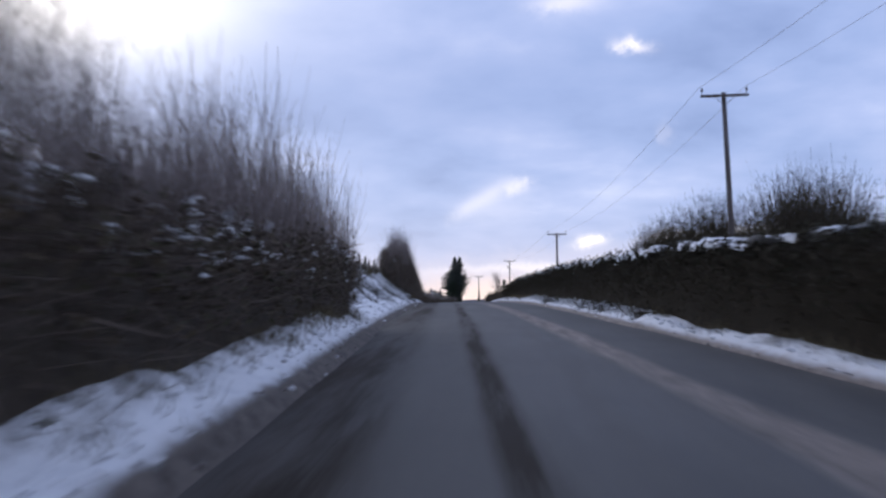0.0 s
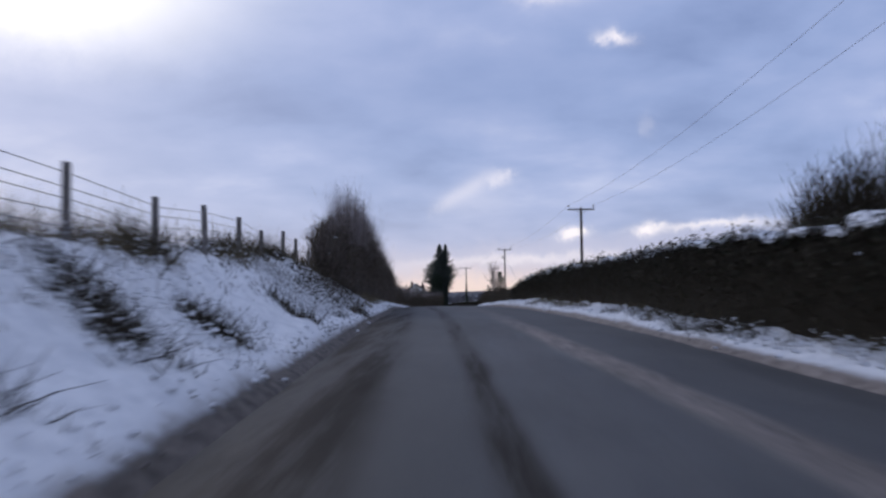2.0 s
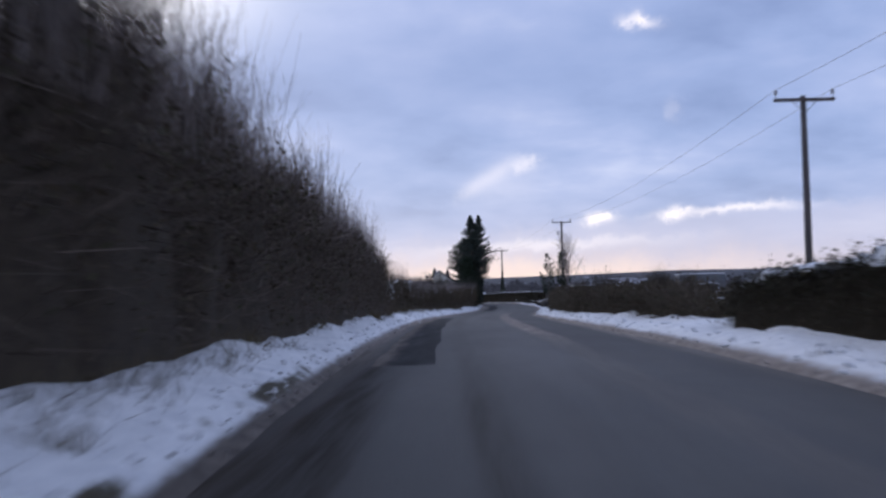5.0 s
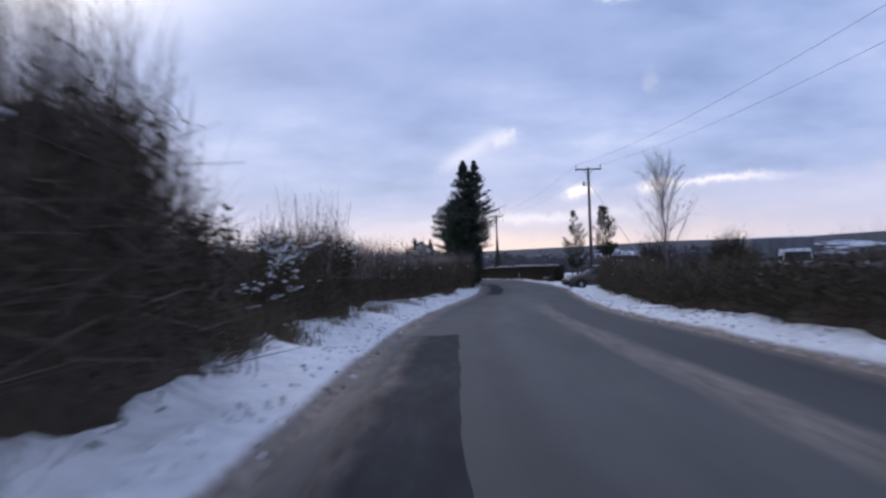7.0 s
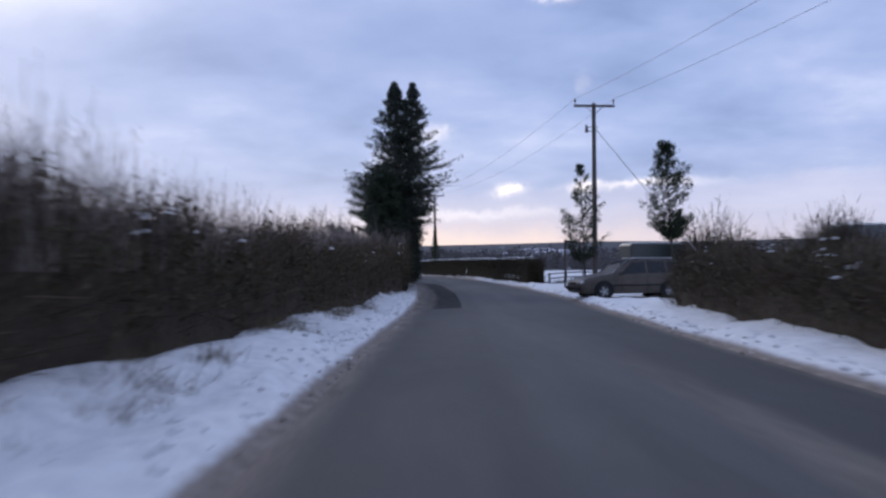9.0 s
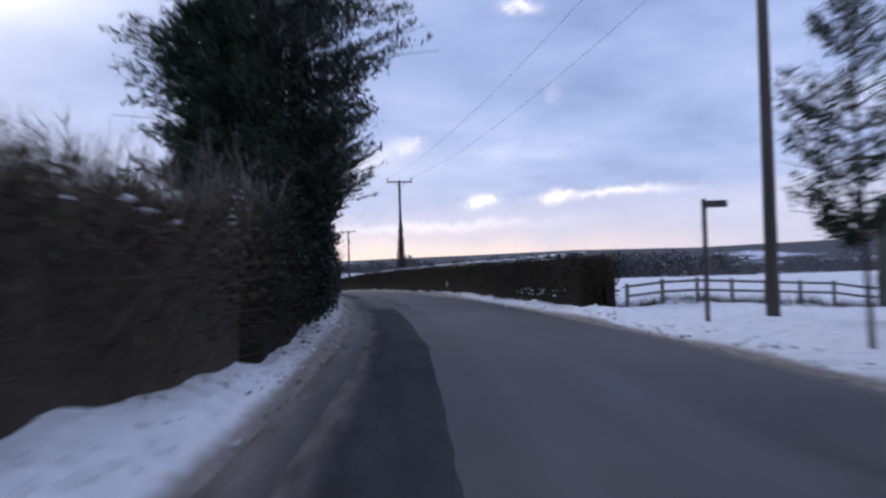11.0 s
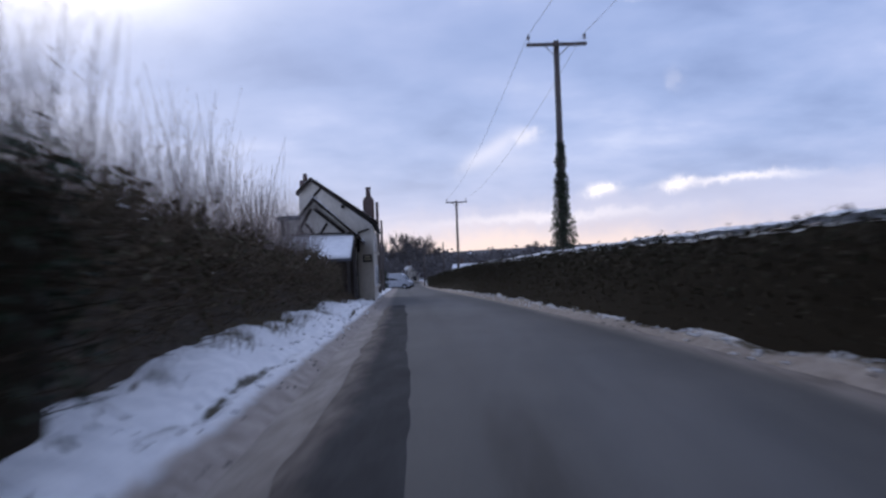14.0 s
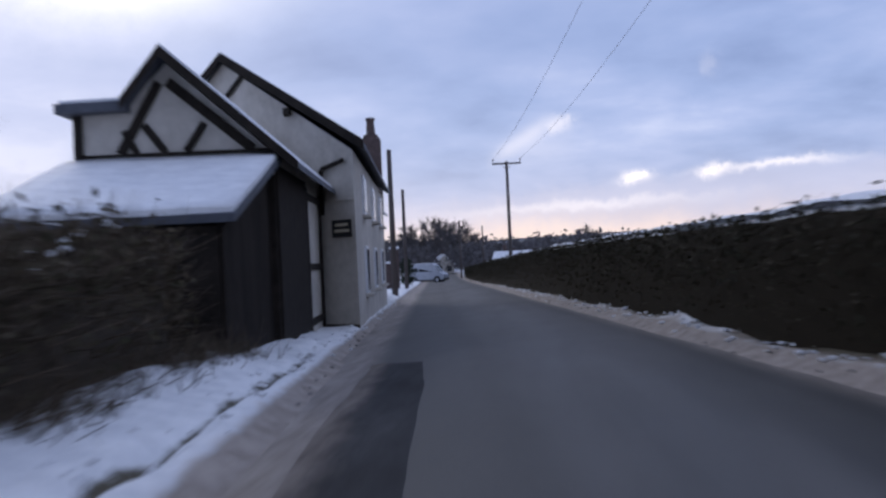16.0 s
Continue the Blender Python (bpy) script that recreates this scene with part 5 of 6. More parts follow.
def wing():
    """The timbered gable in front of the main house, with its lean-to; same frame, turned like the house."""
    z0 = float(lane(264.0)[1])
    root = thing("cottage_wing", (-9.98, 265.15, z0), "timber-framed gabled wing with a snowy lean-to roof", "house", turn=6.0)
    D = 6.6
    AX, AZ = -1.93, 4.78      # apex
    RX, RZ = 0.12, 2.92      # road-side eave
    LX, LZ = -3.40, 4.00     # far eave
    BEAM = 3.20              # tie beam over the lean-to
    bm = bmesh.new()
    prism(bm, [(LX, -0.5), (-0.31, -0.5), (-0.31, RZ + 0.26), (AX, AZ - 0.12), (LX + 0.7, LZ - 0.1), (LX, LZ - 0.1)], D)
    part("wall", bm, M_RENDER, root, "cream rendered panels")
    for a, b in (((AX, AZ), (RX, RZ)), ((AX, AZ), (LX + 0.85, LZ))):
        bm = bmesh.new()
        slab(bm, (a[0], -0.4, a[1] + 0.06), (b[0], -0.4, b[1] + 0.06), (b[0], D, b[1] + 0.06), (a[0], D, a[1] + 0.06), 0.10)
        roof = part("roof", bm, M_SLATE, root, "slate roof")
        bm = bmesh.new()
        s = 1 if b[0] > a[0] else -1
        slab(bm, (a[0], -0.36, a[1] + 0.13), (b[0] - s * 0.05, -0.36, b[1] + 0.14), (b[0] - s * 0.05, D, b[1] + 0.14), (a[0], D, a[1] + 0.13), 0.066)
        part("roof_snow", bm, M_SNOW, roof, "thin layer of snow")
        bm = bmesh.new()
        slab(bm, (a[0], -0.46, a[1] + 0.08), (b[0], -0.46, b[1] + 0.08), (b[0], -0.41, b[1] + 0.08), (a[0], -0.41, a[1] + 0.08), 0.17)
        part("bargeboard", bm, M_TIMBER, root, "black bargeboard")
    bm = bmesh.new()
    slab(bm, (LX - 0.16, -0.4, LZ + 0.03), (LX + 0.9, -0.4, LZ + 0.05), (LX + 0.9, D, LZ + 0.12), (LX - 0.16, D, LZ + 0.10), 0.15)
    flat = part("roof", bm, M_SLATE, root, "slate roof")
    bm = bmesh.new()
    slab(bm, (LX - 0.12, -0.30, LZ + 0.09), (LX + 0.85, -0.30, LZ + 0.11), (LX + 0.85, D, LZ + 0.18), (LX - 0.12, D, LZ + 0.16), 0.056)
    part("roof_snow", bm, M_SNOW, flat, "thin layer of snow")

    def beam(a, b, w=0.15):
        bm = bmesh.new()
        a, b = Vector((a[0], 0, a[1])), Vector((b[0], 0, b[1]))
        d = (b - a)
        m = Matrix.Translation((a + b) / 2) @ Matrix.Rotation(-math.atan2(d.z, d.x), 4, "Y")
        box(bm, 0, -0.025, 0, d.length, 0.09, w, 0.008, m)
        part("timber", bm, M_TIMBER, root, "black timber")

    beam((LX, BEAM), (-0.32, BEAM), 0.12)
    beam((LX + 0.07, BEAM + 0.06), (LX + 0.07, LZ - 0.12), 0.14)
    beam((LX + 0.72, BEAM + 0.06), (AX - 0.12, AZ - 0.42), 0.14)
    beam((-0.62, BEAM + 0.06), (AX + 0.02, AZ - 0.42), 0.15)
    beam((-2.62, BEAM + 0.42), (-2.42, BEAM + 0.06), 0.09)
    beam((-2.30, BEAM + 0.50), (-1.98, BEAM + 0.06), 0.11)
    beam((-1.36, BEAM + 0.50), (-1.66, BEAM + 0.06), 0.11)
    # lean-to in front
    bm = bmesh.new()
    slab(bm, (LX - 0.1, -4.0, 2.06), (-0.22, -4.0, 2.06), (-0.18, -0.05, 3.12), (LX - 0.1, -0.05, 3.12), 0.10)
    lean = part("lean_to_roof", bm, M_SLATE, root, "slate lean-to roof")
    bm = bmesh.new()
    slab(bm, (LX - 0.08, -3.96, 2.15), (-0.25, -3.96, 2.15), (-0.21, -0.08, 3.20), (LX - 0.08, -0.08, 3.20), 0.085)
    bmesh.ops.subdivide_edges(bm, edges=bm.edges[:], cuts=7, use_grid_fill=True)
    for v in bm.verts:
        v.co.z += 0.018 * float(bumps(v.co.x * 2.1, v.co.y * 2.1, 0.5))
        if v.co.y < -3.8:
            v.co.y += 0.05 * float(bumps(v.co.x, 3.0, 0.35))
    part("roof_snow", bm, M_SNOW, lean, "thick layer of snow", True)
    bm = bmesh.new()
    prism(bm, [(-3.85, -0.6), (-0.06, -0.6), (-0.06, 2.95), (-3.85, 1.93)], -LX - 0.46, pose(-0.46, 0, 0, 0, 0, 90))
    part("lean_to_wall", bm, M_TIMBER, root, "dark boarded wall")
    for k in range(21):
        bm = bmesh.new()
        box(bm, -0.43, -3.74 + 0.18 * k, 0.66 + 0.0242 * k, 0.045, 0.165, 2.55 + 0.0484 * k, 0.008)
        part("board", bm, M_BOARD, root, "weathered dark board")
    bm = bmesh.new()
    box(bm, -0.50, -0.06, 1.15, 0.40, 0.07, 3.4, 0.01)
    part("dark_boarding", bm, M_TIMBER, root, "black boarded corner")
    for k in range(20):
        bm = bmesh.new()
        box(bm, -0.285, 0.1 + 0.19 * k, 1.25, 0.05, 0.175, 3.5, 0.008)
        part("board", bm, M_TIMBER, root, "black board")
    # timber posts on the road-side wall
    for y in (3.9, 6.45):
        bm = bmesh.new()
        box(bm, -0.29, y, 1.2, 0.08, 0.2, 3.4, 0.01)
        part("timber", bm, M_TIMBER, root, "black timber")
    for z in (0.25, 1.35, 2.75):
        bm = bmesh.new()
        box(bm, -0.292, 5.2, z, 0.07, 2.6, 0.14, 0.01)
        part("timber", bm, M_TIMBER, root, "black timber")
    return root


cottage()
wing()

# ---- parked vehicles ----
M_GOLD_PAINT = surface("dull_gold_paint", (0.046, 0.038, 0.030), (0.088, 0.073, 0.059), 1.6, 0.45, 0.0, spec=0.3, coat=0.12)
M_SILVER_PAINT = surface("silver_paint", (0.30, 0.32, 0.35), (0.42, 0.44, 0.47), 1.4, 0.4, 0.0, spec=0.5, coat=0.2)
M_DULL_RIM = surface("dirty_alloy", (0.05, 0.05, 0.05), (0.12, 0.12, 0.12), 9.0, 0.6, 0.0, metal=0.3)
M_DARK_PAINT = surface("dark_green_paint", (0.014, 0.022, 0.020), (0.026, 0.036, 0.033), 1.2, 0.4, 0.0, spec=0.5, coat=0.3)
M_TYRE = surface("tyre", (0.010, 0.010, 0.010), (0.020, 0.020, 0.020), 8.0, 0.85, 0.2)
M_RIM = surface("alloy_rim", (0.40, 0.41, 0.42), (0.58, 0.58, 0.59), 6.0, 0.45, 0.0, metal=0.4)
M_LAMP = surface("lamp_glass", (0.5, 0.5, 0.5), (0.65, 0.65, 0.66), 6.0, 0.15, 0.0, spec=0.6)
M_TAIL = surface("tail_lamp_red", (0.10, 0.010, 0.010), (0.16, 0.02, 0.018), 6.0, 0.25, 0.0, spec=0.5)
M_PALE_PANEL = surface("pale_sheet_metal", (0.20, 0.19, 0.175), (0.30, 0.285, 0.265), 1.0, 0.6, 0.1)
M_BOX = surface("grey_sheet_metal", (0.095, 0.100, 0.108), (0.165, 0.170, 0.180), 1.0, 0.6, 0.1, stretch=(1, 1, 0.3))


def shell(bm, outline, half, tuck=0.0, belt=0.0, bevel=0.06):
    """A vehicle's side outline in x and z, as wide as half on both sides; above belt it draws in by tuck."""
    loops = []
    for s in (-1, 1):
        loops.append([bm.verts.new((x, s * (half - (tuck if z > belt else 0.0)), z)) for x, z in outline])
    k = len(outline)
    bm.faces.new(loops[0])
    bm.faces.new(loops[1][::-1])
    for i in range(k):
        bm.faces.new((loops[0][i], loops[1][i], loops[1][(i + 1) % k], loops[0][(i + 1) % k]))
    if bevel:
        sides = [e for e in bm.edges if abs(e.verts[0].co.y - e.verts[1].co.y) < 0.25]
        bmesh.ops.bevel(bm, geom=sides, offset=bevel, segments=2, affect="EDGES", profile=0.6)


def vehicle(name, where, turn, label, category, outline, half, paint, windows, wheels, radius, screen, tuck=0.14, belt=0.95, seams=(-0.05, -1.0), group="parked vehicles"):
    """Local frame: x forward, y to its left, z up."""
    root = thing(name, where, label, category, group, turn)
    bm = bmesh.new()
    shell(bm, outline, half, tuck, belt)
    part("body", bm, paint, root, smooth_shade=False)
    for pane in windows:
        for s in (-1, 1):
            bm = bmesh.new()
            vs = [bm.verts.new((x, s * (half - tuck * min(1, max(0, (z - belt) * 6)) + 0.006), z)) for x, z in pane]
            bm.faces.new(vs)
            r = bmesh.ops.extrude_face_region(bm, geom=bm.faces[:])
            for v in r["geom"]:
                if isinstance(v, bmesh.types.BMVert):
                    v.co.y -= s * 0.03
            part("side_window", bm, M_GLASS, root, "dark side window")
    (x0, z0), (x1, z1) = screen
    for s in (-1, 1):
        for x in seams:
            bm = bmesh.new()
            box(bm, x, s * (half + 0.001), 0.66, 0.018, 0.012, 0.52)
            part("door_seam", bm, M_TYRE, root)
            bm = bmesh.new()
            box(bm, x + 0.16, s * (half + 0.015), 0.84, 0.17, 0.03, 0.035, 0.01)
            part("door_handle", bm, M_RIM, root, "small metal handle")
        bm = bmesh.new()
        box(bm, (wheels[0] + wheels[1]) / 2, s * (half - 0.02), 0.27, wheels[0] - wheels[1] - 2.3 * radius, 0.08, 0.12, 0.02)
        part("sill", bm, M_TYRE, root, "dark sill")
        bm = bmesh.new()
        box(bm, min(x for x, z in outline) + 0.05, s * (half - 0.12), 0.82, 0.1, 0.22, 0.2, 0.03)
        part("tail_light", bm, M_TAIL, root, "dark red tail light")
    bm = bmesh.new()
    slab(bm, (x0 + 0.02, -half + 0.18, z0 + 0.02), (x0 + 0.02, half - 0.18, z0 + 0.02), (x1 + 0.02, half - tuck - 0.12, z1 + 0.02), (x1 + 0.02, -half + tuck + 0.12, z1 + 0.02), 0.02)
    part("windscreen", bm, M_GLASS, root, "dark windscreen")
    front = max(x for x, z in outline)
    back = min(x for x, z in outline)
    for s in (-1, 1):
        bm = bmesh.new()
        box(bm, front - 0.06, s * (half - 0.28), 0.66, 0.14, 0.36, 0.16, 0.03)
        part("headlight", bm, M_LAMP, root, "clear headlight")
        bm = bmesh.new()
        box(bm, x0 - 0.15, s * (half + 0.1), z0 + 0.12, 0.12, 0.2, 0.14, 0.03)
        part("wing_mirror", bm, paint, root)
    bm = bmesh.new()
    box(bm, front - 0.02, 0, 0.42, 0.16, 2 * half - 0.08, 0.2, 0.05)
    part("bumper", bm, M_TYRE, root, "dark bumper")
    for x in wheels:
        for s in (-1, 1):
            bm = bmesh.new()
            rod(bm, (x, s * (half - 0.20), radius), (x, s * (half + 0.02), radius), radius, sides=24)
            wheel = part("wheel", bm, M_TYRE, root, "black tyre")
            bm = bmesh.new()
            rod(bm, (x, s * (half - 0.02), radius), (x, s * (half + 0.035), radius), radius * 0.62, radius * 0.52, 16)
            part("rim", bm, M_RIM, wheel, "grey alloy rim")
            # black disc round the wheel stands for the shaded gap in the arch
            bm = bmesh.new()
            rod(bm, (x, s * (half - 0.1), radius + 0.02), (x, s * (half + 0.012), radius + 0.02), radius * 1.18, sides=24)
            part("arch_shade", bm, M_TYRE, root)
    return root


def estate_car(name, where, turn, label, paint, stretch_z=1.0):
    """A lofted estate car. Local frame: x forward, y to its left, z up."""
    root = thing(name, where, label, "car", "parked vehicles", turn)
    # along the car: x, sill, belt and top heights, half widths at sill, belt and top
    st = np.array([(2.24, 0.40, 0.58, 0.60, 0.56, 0.58, 0.50), (2.16, 0.27, 0.63, 0.68, 0.76, 0.77, 0.66), (1.95, 0.23, 0.71, 0.77, 0.82, 0.83, 0.74), (1.5, 0.22, 0.79, 0.86, 0.84, 0.86, 0.78),
                   (0.98, 0.22, 0.86, 0.94, 0.85, 0.87, 0.79), (0.55, 0.22, 0.88, 1.22, 0.85, 0.87, 0.70), (0.15, 0.22, 0.90, 1.42, 0.85, 0.87, 0.63), (-0.35, 0.22, 0.91, 1.47, 0.85, 0.87, 0.64),
                   (-1.1, 0.22, 0.92, 1.46, 0.85, 0.87, 0.64), (-1.75, 0.23, 0.93, 1.40, 0.84, 0.86, 0.62), (-2.08, 0.28, 0.93, 1.16, 0.81, 0.83, 0.64), (-2.22, 0.34, 0.90, 0.97, 0.76, 0.78, 0.68), (-2.27, 0.42, 0.70, 0.74, 0.66, 0.68, 0.60)])
    st[:, 1:4] *= stretch_z

    def at(x, k):
        return float(np.interp(-x, -st[:, 0], st[:, k]))

    bm = bmesh.new()
    rings = []
    for x, zs, zb, zt, hs, hb, ht in st:
        half = [(0.0, zs), (hs * 0.9, zs), (hs, zs + 0.07), (hs + 0.02, (zs + zb) * 0.52), (hb, zb - 0.04), (hb - 0.03, zb), (ht, zt - 0.07 * (zt - zb)), (ht * 0.86, zt - 0.012), (0.0, zt + 0.012)]
        full = half + [(-y, z) for y, z in half[-2:0:-1]]
        rings.append([bm.verts.new((x, y, z)) for y, z in full])
    k = len(rings[0])
    for p, q in zip(rings, rings[1:]):
        for i in range(k):
            bm.faces.new((p[i], p[(i + 1) % k], q[(i + 1) % k], q[i]))
    bm.faces.new(rings[0])
    bm.faces.new(rings[-1][::-1])
    part("body", bm, paint, root, smooth_shade=True)

    def plate(pname, pts, mat, lift=0.008, label=""):
        """A thin pane on the flank between belt (0) and roof (1), on both sides."""
        for side in (-1, 1):
            bm = bmesh.new()
            outer = []
            for x, f in pts:
                z = at(x, 2) + (at(x, 3) - 0.07 * (at(x, 3) - at(x, 2)) - at(x, 2)) * f
                y = (at(x, 5) - 0.03) * (1 - f) + at(x, 6) * f + lift
                outer.append(Vector((x, side * y, z)))
            front = [bm.verts.new(p) for p in outer]
            back = [bm.verts.new(p - Vector((0, side * 0.03, 0))) for p in outer]
            bm.faces.new(front)
            bm.faces.new(back[::-1])
            for i in range(len(front)):
                bm.faces.new((front[i], back[i], back[(i + 1) % len(front)], front[(i + 1) % len(front)]))
            part(pname, bm, mat, root, label)

    plate("window_trim", ((0.70, 0.04), (0.12, 0.93), (-0.4, 0.97), (-1.7, 0.94), (-1.98, 0.05)), M_TYRE, 0.003, "black window surround")
    plate("side_window", ((0.62, 0.10), (0.10, 0.86), (-0.36, 0.90), (-0.36, 0.08)), M_GLASS, label="dark side window")
    plate("side_window", ((-0.44, 0.08), (-0.44, 0.90), (-1.16, 0.90), (-1.16, 0.08)), M_GLASS, label="dark side window")
    plate("side_window", ((-1.24, 0.08), (-1.24, 0.90), (-1.68, 0.86), (-1.90, 0.14)), M_GLASS, label="dark side window")
    zl, zh = at(0.98, 3) + 0.03, at(0.15, 3) - 0.02
    bm = bmesh.new()
    slab(bm, (0.93, -0.70, zl), (0.93, 0.70, zl), (0.20, 0.58, zh + 0.03), (0.20, -0.58, zh + 0.03), 0.02)
    part("windscreen", bm, M_GLASS, root, "dark windscreen")
    bm = bmesh.new()
    box(bm, -0.8, 0, at(-0.8, 3) + 0.02, 1.7, 1.0, 0.03, 0.012)
    part("roof_snow", bm, M_SNOW, root, "thin layer of snow")
    for side in (-1, 1):
        bm = bmesh.new()
        rod(bm, (0.0, side * 0.58, at(0, 3) + 0.03), (-1.6, side * 0.58, at(-1.6, 3) + 0.04), 0.016, sides=6)
        part("roof_rail", bm, M_TYRE, root, "black roof rail")
        for x in (0.62, -0.40, -1.22):
            bm = bmesh.new()
            box(bm, x, side * 0.866, 0.58 * stretch_z, 0.012, 0.014, 0.52)
            part("door_seam", bm, M_TYRE, root)
        for x in (-0.22, -1.04):
            bm = bmesh.new()
            box(bm, x, side * 0.885, 0.80 * stretch_z, 0.18, 0.03, 0.03, 0.01)
            part("door_handle", bm, paint, root)
        bm = bmesh.new()
        box(bm, 0.0, side * 0.872, 0.52 * stretch_z, 2.0, 0.03, 0.05, 0.012)
        part("side_strip", bm, M_TYRE, root, "black rubbing strip")
        bm = bmesh.new()
        box(bm, 2.08, side * 0.58, 0.62 * stretch_z, 0.16, 0.36, 0.13, 0.035, Matrix.Translation((2.08, side * 0.58, 0)) @ pose(0, 0, 0, 0, 0, side * -16) @ Matrix.Translation((-2.08, side * -0.58, 0)))
        part("headlight", bm, M_LAMP, root, "clear headlight")
        bm = bmesh.new()
        box(bm, -2.14, side * 0.72, 0.82 * stretch_z, 0.14, 0.16, 0.30, 0.03)
        part("tail_light", bm, M_TAIL, root, "dark red tail light")
        bm = bmesh.new()
        box(bm, 0.70, side * 0.97, 0.98 * stretch_z, 0.12, 0.2, 0.13, 0.04)
        part("wing_mirror", bm, paint, root)
    bm = bmesh.new()
    box(bm, 2.17, 0, 0.42 * stretch_z, 0.2, 1.42, 0.16, 0.06)
    part("bumper", bm, M_TYRE, root, "dark bumper")
    bm = bmesh.new()
    box(bm, 2.215, 0, 0.585 * stretch_z, 0.06, 0.62, 0.09, 0.02)
    part("grille", bm, M_TYRE, root, "dark grille")
    bm = bmesh.new()
    box(bm, -2.23, 0, 0.45 * stretch_z, 0.16, 1.46, 0.18, 0.06)
    part("bumper", bm, M_TYRE, root, "dark bumper")
    for x in (1.34, -1.28):
        for side in (-1, 1):
            # shade of the open arch, drawn as a solid black disc
            bm = bmesh.new()
            rod(bm, (x, side * 0.6, 0.35), (x, side * 0.878, 0.35), 0.375, sides=28)
            part("arch_shade", bm, M_TYRE, root, "black disc standing for the shade in the wheel arch")
            bm = bmesh.new()
            r = bmesh.ops.create_cone(bm, cap_ends=True, segments=28, radius1=0.315, radius2=0.315, depth=0.2, matrix=Matrix.Translation((x, side * 0.79, 0.315)) @ Matrix.Rotation(math.pi / 2, 4, "X"))
            bmesh.ops.bevel(bm, geom=[e for e in bm.edges if len(e.link_faces) == 2 and abs(e.verts[0].co.y - e.verts[1].co.y) < 1e-4], offset=0.03, segments=2, affect="EDGES")
            wheel = part("wheel", bm, M_TYRE, root, "black tyre", True)
            bm = bmesh.new()
            rod(bm, (x, side * 0.80, 0.315), (x, side * 0.893, 0.315), 0.20, 0.19, 20)
            part("rim", bm, M_DULL_RIM, wheel, "dirty grey alloy rim")
            for j in range(5):
                bm = bmesh.new()
                t = 2 * math.pi * j / 5
                rod(bm, (x, side * 0.895, 0.315), (x + 0.18 * math.cos(t), side * 0.892, 0.315 + 0.18 * math.sin(t)), 0.022, 0.016, 6)
                part("spoke", bm, M_RIM, wheel)
    return root


estate_car("car", (3.45, 178.0, float(ground_height(178.0, 6.7)) - 0.01), 191, "dull grey-gold estate car parked nose to the road on snow", M_GOLD_PAINT, 1.04)
VAN = [(-2.4, 0.32), (2.3, 0.30), (2.4, 0.6), (2.35, 0.85), (1.75, 1.08), (1.2, 1.75), (0.95, 1.92), (-2.3, 1.95), (-2.4, 1.85)]


def roof_snow(root, x0, x1, half, z):
    bm = bmesh.new()
    box(bm, (x0 + x1) / 2, 0, z, x1 - x0, 2 * half, 0.05, 0.02)
    part("roof_snow", bm, M_SNOW, root, "thin layer of snow")


far_van = vehicle("van", (-18.9, 372.0, float(ground_height(372.0, -0.9))), -14, "small silver van standing across the lane end", "van", [(x, z * 1.2) for x, z in VAN], 0.92, M_SILVER_PAINT,
                  [[(1.62, 1.36), (1.15, 2.0), (0.6, 2.0), (0.6, 1.36)], [(0.45, 1.36), (0.45, 2.0), (-0.75, 2.0), (-0.75, 1.36)], [(-0.9, 1.36), (-0.9, 2.0), (-2.1, 2.0), (-2.1, 1.36)]], (1.5, -1.45), 0.36, ((1.72, 1.34), (1.22, 2.06)), 0.08, 1.3)
roof_snow(far_van, -2.25, 0.85, 0.78, 2.35)
yard_van = vehicle("van", (7.1, 187.2, float(ground_height(187.2, 10.5))), 6, "dark green van with a snowy roof parked behind the car", "van", [(x * 0.76, z * 1.13) for x, z in VAN], 0.92, M_DARK_PAINT,
                   [[(1.22, 1.28), (0.86, 1.88), (0.4, 1.88), (0.4, 1.28)]], (1.1, -1.05), 0.33, ((1.30, 1.26), (0.93, 1.94)), 0.08, 1.22)
roof_snow(yard_van, -1.7, 0.65, 0.78, 2.22)


